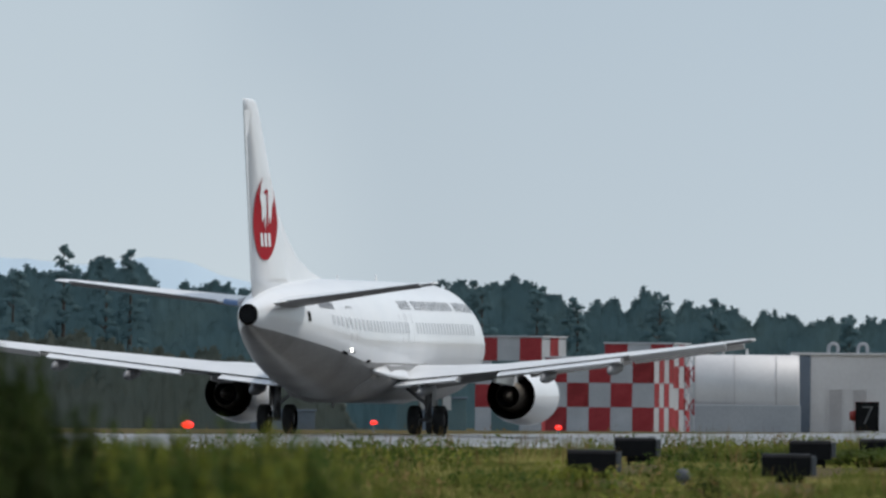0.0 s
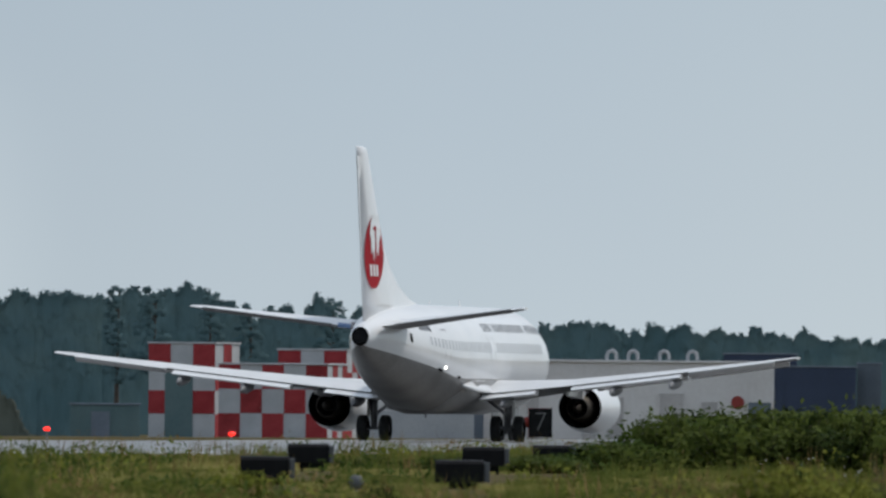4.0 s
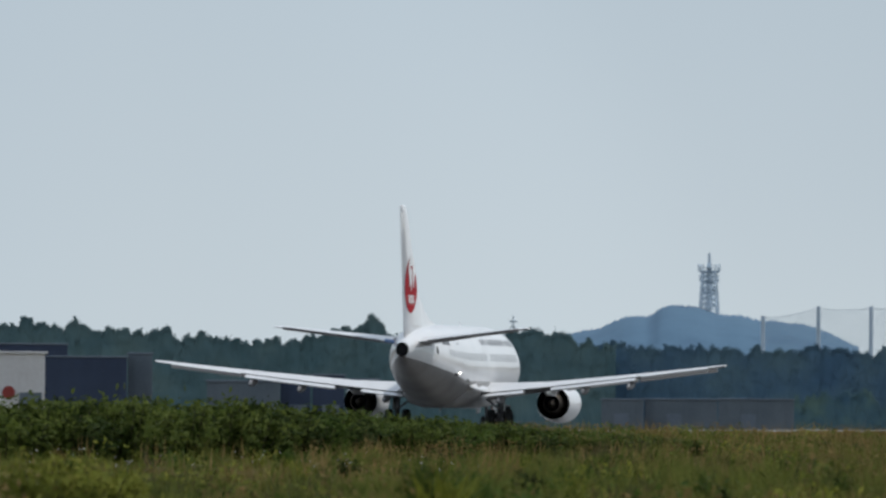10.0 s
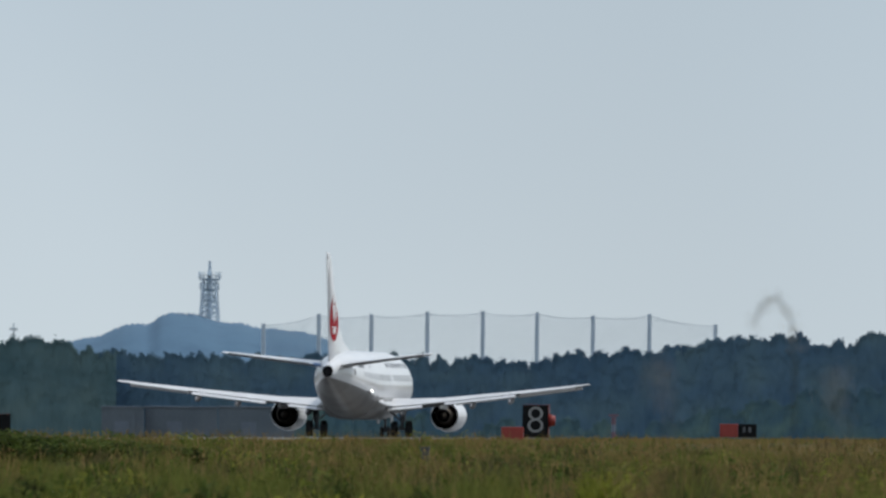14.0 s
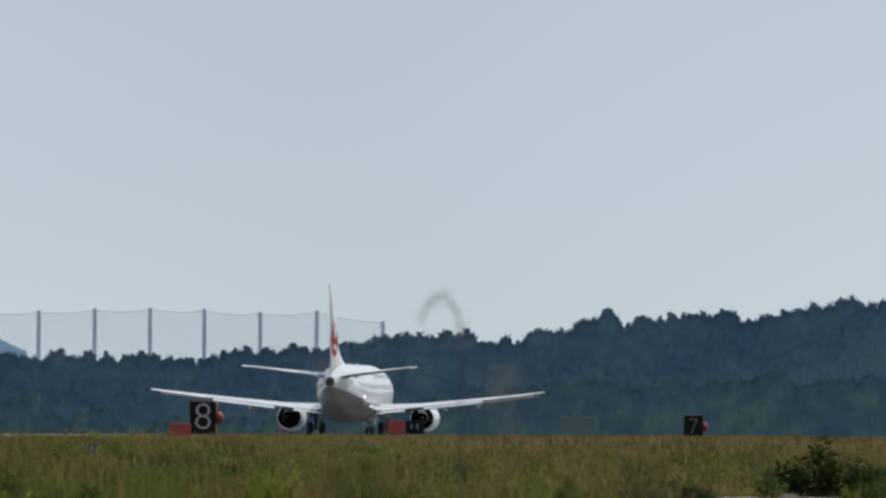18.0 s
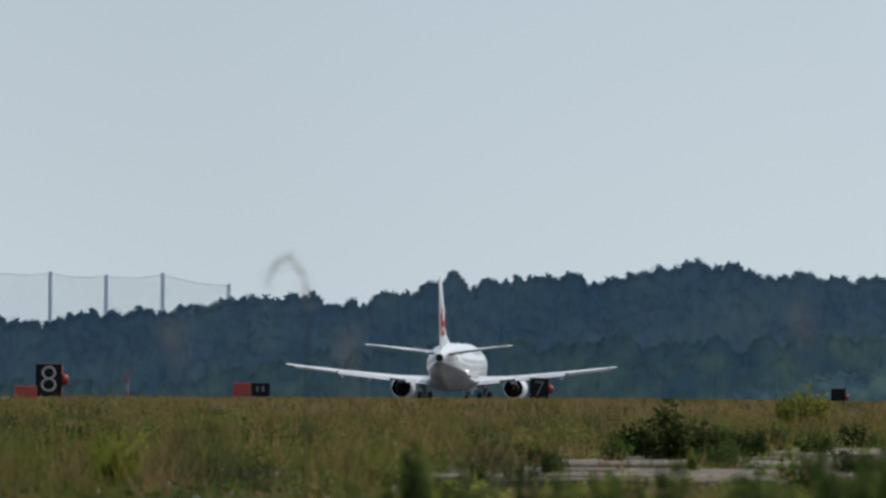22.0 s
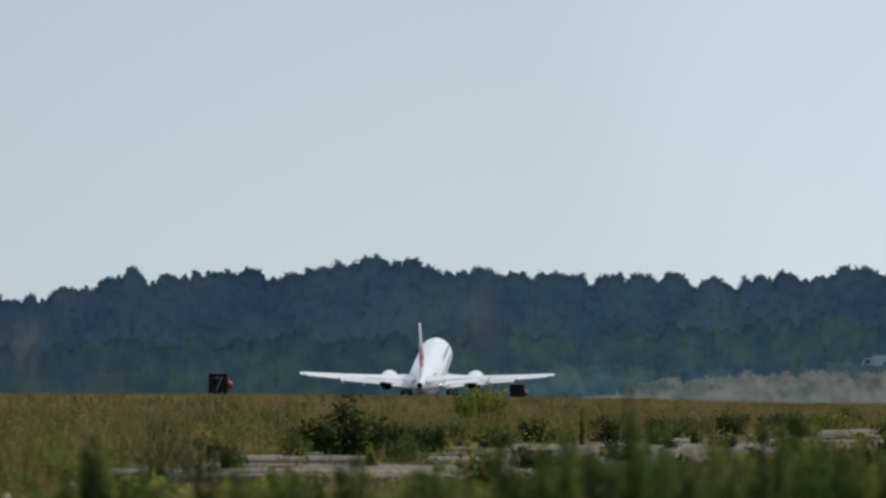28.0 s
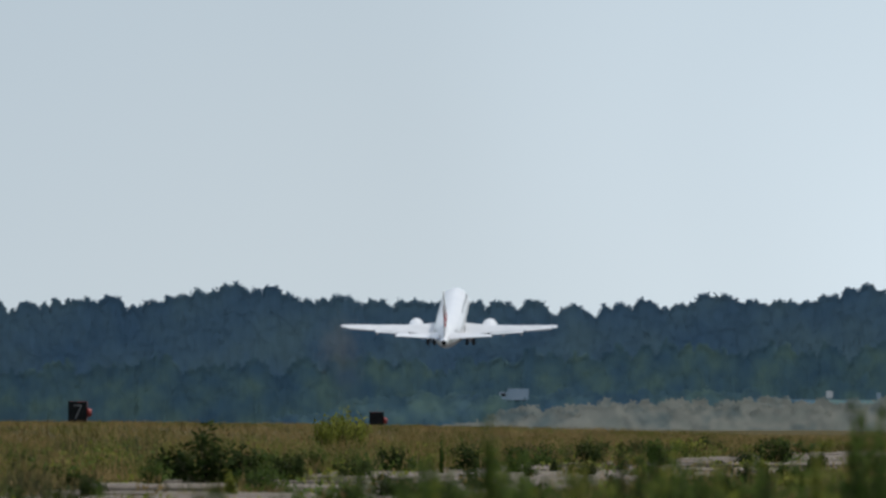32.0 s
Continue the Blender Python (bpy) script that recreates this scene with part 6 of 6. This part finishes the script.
    # tall weeds close before the lens, out of focus
    for i in range(84):
        b = -210 + i * 10.2 + rng.uniform(-9, 9)
        d = rng.uniform(84, 110)
        lvl = np.interp(b, (-210, 0, 55, 95, 150, 250, 560, 660), (590, 622, 640, 700, 735, 762, 776, 840)) + rng.uniform(-30, 45) + 26 * noise.noise((b * 0.03, 4.0, 0))
        x, y = at(b, d)
        # the leftmost weeds get the dark leaves, their shade being in the colour
        plant("weed", M_leaf_dk if b < 190 else (M_leaf, M_leaf, M_leaf_yl)[i % 3], b, d, max(0.5, up(b, lvl, d) - ground(x, y)), 0.44, "weed", "tall green weed close to the fence line", "near weeds")
    for i in range(26):
        b = -200 + i * 10.5 + rng.uniform(-8, 8)
        d = rng.uniform(76, 100)
        x, y = at(b, d)
        # more weeds in the leaf colour darkened for shade
        plant("weed", M_leaf_dk, b, d, up(b, float(np.interp(b, (-200, 0, 50, 75), (600, 640, 665, 720))) + rng.uniform(-14, 60), d) - ground(x, y), 0.5, "weed", "tall green weed close to the fence line", "near weeds")
    # bearing, level of the top, width
    for b, lvl, w in ((4345, 832, 0.4), (4362, 848, 0.42), (4330, 858, 0.36), (4453, 903, 0.35), (4548, 876, 0.3), (4608, 880, 0.34), (4650, 905, 0.3), (4693, 895, 0.4), (4718, 905, 0.4), (4808, 860, 0.32), (4825, 880, 0.36), (4938, 872, 0.4), (4960, 884, 0.4), (5010, 912, 0.36),
                      (5183, 822, 0.38), (5200, 840, 0.5), (5225, 848, 0.46), (5305, 806, 0.34), (5318, 828, 0.42), (5345, 840, 0.4), (5400, 880, 0.4), (5500, 858, 0.4), (5520, 868, 0.36), (5606, 810, 0.34), (5628, 822, 0.46), (5650, 842, 0.44), (5776, 830, 0.4), (5810, 850, 0.4), (5860, 846, 0.5), (5900, 850, 0.5), (5955, 726, 0.4), (5975, 750, 0.42), (5990, 735, 0.4), (6040, 800, 0.5), (6090, 780, 0.5), (6150, 790, 0.5)):
        d = float(rng.uniform(92, 118))
        x, y = at(b, d)
        plant("weed", M_leaf_dk if b == 4345 or w < 0.33 else M_leaf, b, d, up(b, lvl, d) - ground(x, y), w * 1.3, "weed", "fresh green weed close to the fence line", "near weeds")
    for i in range(34):
        b = 4300 + i * 56 + rng.uniform(-25, 25)
        d = float(rng.uniform(92, 118))
        x, y = at(b, d)
        plant("weed", (M_leaf, M_leaf_yl, M_leaf)[i % 3], b, d, up(b, rng.uniform(890, 935) - (b > 5100) * 28, d) - ground(x, y), 0.55, "weed", "low fresh green weed close to the fence line", "near weeds")
    for i in range(34):
        b = 5080 + i * 34 + rng.uniform(-20, 20)
        d = float(rng.uniform(90, 115))
        x, y = at(b, d)
        plant("weed", (M_leaf, M_leaf_dk, M_leaf, M_leaf_yl)[i % 4], b, d, up(b, 842 + 50 * noise.noise((b * 0.02, 1.0, 0)) + rng.uniform(-32, 26), d) - ground(x, y), rng.uniform(0.3, 0.5), "weed", "fresh green weed close to the fence line", "near weeds")
    for b, lvl in ((5301, 731), (5296, 740)):
        x, y = at(b, 74)
        plant("weed", M_leaf, b, 74, up(b, lvl, 74) - ground(x, y), 0.16, "weed", "tall green weed stalk close to the fence line", "near weeds")
    # drooping plume stalks right before the lens
    for b, d, lvl, arch in ((4160, 105, 520, 1.0), (3935, 44, 640, 0.25), (4245, 44, 655, 0.2), (5050, 44, 610, 0.3)):
        x, y = at(b, d)
        g = ground(x, y)
        top = up(b, lvl, d) - g
        p = thing("grass_stalk", pose(x, y, g), "tall thin grass stalk with a drooping seed plume", "grass", "near stalks")
        k_ = d / (84 if arch > 0.5 else 62)
        pts = [np.array(q) for q in ((0.0, 0.0, 0.0), (0.0, 0.0, top - 0.26 * k_), (-0.02 * arch * k_, 0.0, top - 0.1 * k_), (-0.09 * arch * k_, 0.0, top), (-0.16 * arch * k_, 0.0, top - 0.03 * k_), (-0.2 * arch * k_, 0.0, top - 0.13 * k_))]
        bm = bmesh.new()
        for q, r in zip(pts, pts[1:]):
            tube_bm(q, r, 0.0026 * k_ if arch < 0.5 else 0.005 * k_, 0.0016 * k_ if arch < 0.5 else 0.003 * k_, 5, bm)
        part("stem", bm, M_stem, p)
        c = np.concatenate([pts[k] + (pts[k + 1] - pts[k]) * t + rng.normal(size=(2 if arch > 0.5 else 1, 3)) * 0.02 * k_ for k in (1, 2, 3, 4) for t in np.linspace(0, 1, 12)])
        v, f = leaf_cards(c, np.full(len(c), 0.014 * k_), rng, 0.3)
        tagged(from_arrays("plume", v, f, M_plume, p), kind="stuff")
    # white flower heads along the shrubs' foot and in the near grass
    c = []
    for i in range(60):
        b = rng.uniform(1900, 2750)
        d = rng.uniform(325, 365)
        x, y = at(b, d)
        c.append((x, y, ground(x, y) + rng.uniform(0.2, 0.5)))
    for i in range(40):
        b, d = rng.uniform(2600, 4700), rng.uniform(180, 260)
        x, y = at(b, d)
        c.append((x, y, ground(x, y) + rng.uniform(0.1, 0.3)))
    big = len(c)
    for i in range(11):
        b, d = rng.uniform(3840, 4330), rng.uniform(138, 175)
        x, y = at(b, d)
        c.append((x, y, ground(x, y) + rng.uniform(0.22, 0.46)))
    v, f = leaf_cards(np.array(c), np.where(np.arange(len(c)) < big, 0.026, 0.036), rng, 0.85)
    tagged(from_arrays("flower_heads", v, f, M_bloom), "small white flower heads in the grass", "flowers", kind="stuff")


build_plants()
build_grass()
build_track()


# ---------------------------------------------------------------- what moves
# seconds, place of the main wheels, nose-up pitch and roll to the right in degrees
FLIGHT = [
    (0.0, -118.22, 566.99, -0.11, 0.0, 0.0),
    (2.0, -118.22, 602.15, -0.13, 0.0, 0.0),
    (4.5, -118.22, 659.30, -0.09, 0.0, 0.0),
    (5.0, -118.22, 674.55, -0.07, 0.0, 0.0),
    (5.5, -118.22, 689.78, -0.06, 0.0, 0.0),
    (6.0, -118.22, 706.03, -0.04, 0.0, 0.0),
    (6.5, -118.22, 722.58, -0.03, 0.0, 0.0),
    (7.0, -118.22, 739.65, -0.01, 0.0, 0.0),
    (7.5, -118.22, 757.10, 0.01, 0.0, 0.0),
    (8.0, -118.22, 775.30, 0.03, 0.0, 0.0),
    (8.5, -118.22, 793.39, 0.05, 0.0, 0.0),
    (9.0, -118.22, 812.36, 0.07, 0.0, 0.0),
    (9.5, -118.22, 831.95, 0.09, 0.0, 0.0),
    (10.0, -118.22, 851.88, 0.11, 0.0, 0.0),
    (10.5, -118.22, 872.07, 0.12, 0.0, 0.0),
    (11.0, -118.22, 893.13, 0.14, 0.0, 0.0),
    (11.5, -118.22, 914.88, 0.15, 0.0, 0.0),
    (12.0, -118.22, 936.74, 0.17, 0.0, 0.0),
    (12.5, -118.22, 959.68, 0.18, 0.0, 0.0),
    (13.0, -118.22, 983.46, 0.19, 0.0, 0.0),
    (13.5, -118.22, 1008.40, 0.20, 0.0, 0.0),
    (14.0, -118.22, 1034.22, 0.21, 0.0, 0.0),
    (14.5, -118.22, 1060.91, 0.21, 0.0, 0.0),
    (16.5, -118.22, 1166.11, 0.20, 0.0, 0.0),
    (17.0, -118.22, 1192.44, 0.19, 0.0, 0.0),
    (17.5, -118.22, 1217.87, 0.17, 0.0, 0.0),
    (18.0, -118.22, 1244.36, 0.16, 0.0, 0.0),
    (18.5, -118.22, 1272.41, 0.13, 0.0, 0.0),
    (19.0, -118.22, 1300.23, 0.11, 0.0, 0.0),
    (19.5, -118.22, 1327.20, 0.07, 0.0, 0.0),
    (20.0, -118.22, 1355.12, 0.04, 0.0, 0.0),
    (20.5, -118.22, 1384.83, -0.00, 0.0, 0.0),
    (21.0, -118.22, 1416.29, -0.05, 0.0, 0.0),
    (21.5, -118.22, 1448.88, -0.10, 0.0, 0.0),
    (22.0, -118.22, 1481.63, -0.16, 0.0, 0.0),
    (22.5, -118.22, 1511.96, -0.22, 0.0, 0.0),
    (23.0, -118.22, 1543.05, -0.29, 0.0, 0.0),
    (23.5, -118.22, 1578.01, -0.36, 0.0, 0.0),
    (24.0, -118.22, 1610.46, -0.45, 0.0, 0.0),
    (24.5, -118.22, 1644.06, -0.47, 0.0, 0.0),
    (25.5, -118.80, 1725.50, -0.52, 0.8, 0.0),
    (26.5, -119.60, 1806.00, -0.50, 4.3, 0.1),
    (27.0, -119.80, 1846.50, -0.45, 6.6, 0.0),
    (27.5, -120.00, 1887.00, -0.25, 7.9, -0.1),
    (28.0, -120.20, 1928.50, -0.02, 8.4, -0.1),
    (28.5, -120.40, 1970.50, 0.28, 9.1, 0.2),
    (29.0, -120.70, 2013.00, 0.82, 9.8, 1.0),
    (29.5, -120.90, 2055.00, 1.65, 10.2, 2.0),
    (30.0, -120.90, 2097.50, 2.95, 10.0, 3.0),
    (30.5, -120.90, 2140.00, 4.40, 10.3, 3.3),
    (31.0, -120.60, 2183.50, 6.10, 10.9, 2.7),
    (31.5, -120.30, 2228.00, 8.20, 11.4, 1.4),
    (32.0, -120.00, 2271.50, 10.86, 12.4, -0.3),
]

# seconds and bearing of the truck on the embankment road
DRIVE = [(0.0, 8560), (26.0, 5940), (27.0, 5839), (28.0, 5736), (28.5, 5692), (29.0, 5642), (29.5, 5591), (30.0, 5535), (30.5, 5482), (31.0, 5437), (32.0, 5340)]


def motions():
    walk(airliner, [(t, pose(x, y, z, pitch, roll, 0)) for t, x, y, z, pitch, roll in FLIGHT])
    walk(truck, [(t, pose(*at(b, ROAD_D), road_z(b), 0, 0, math.degrees((HEAD - b) / LENS))) for t, b in DRIVE])


motions()
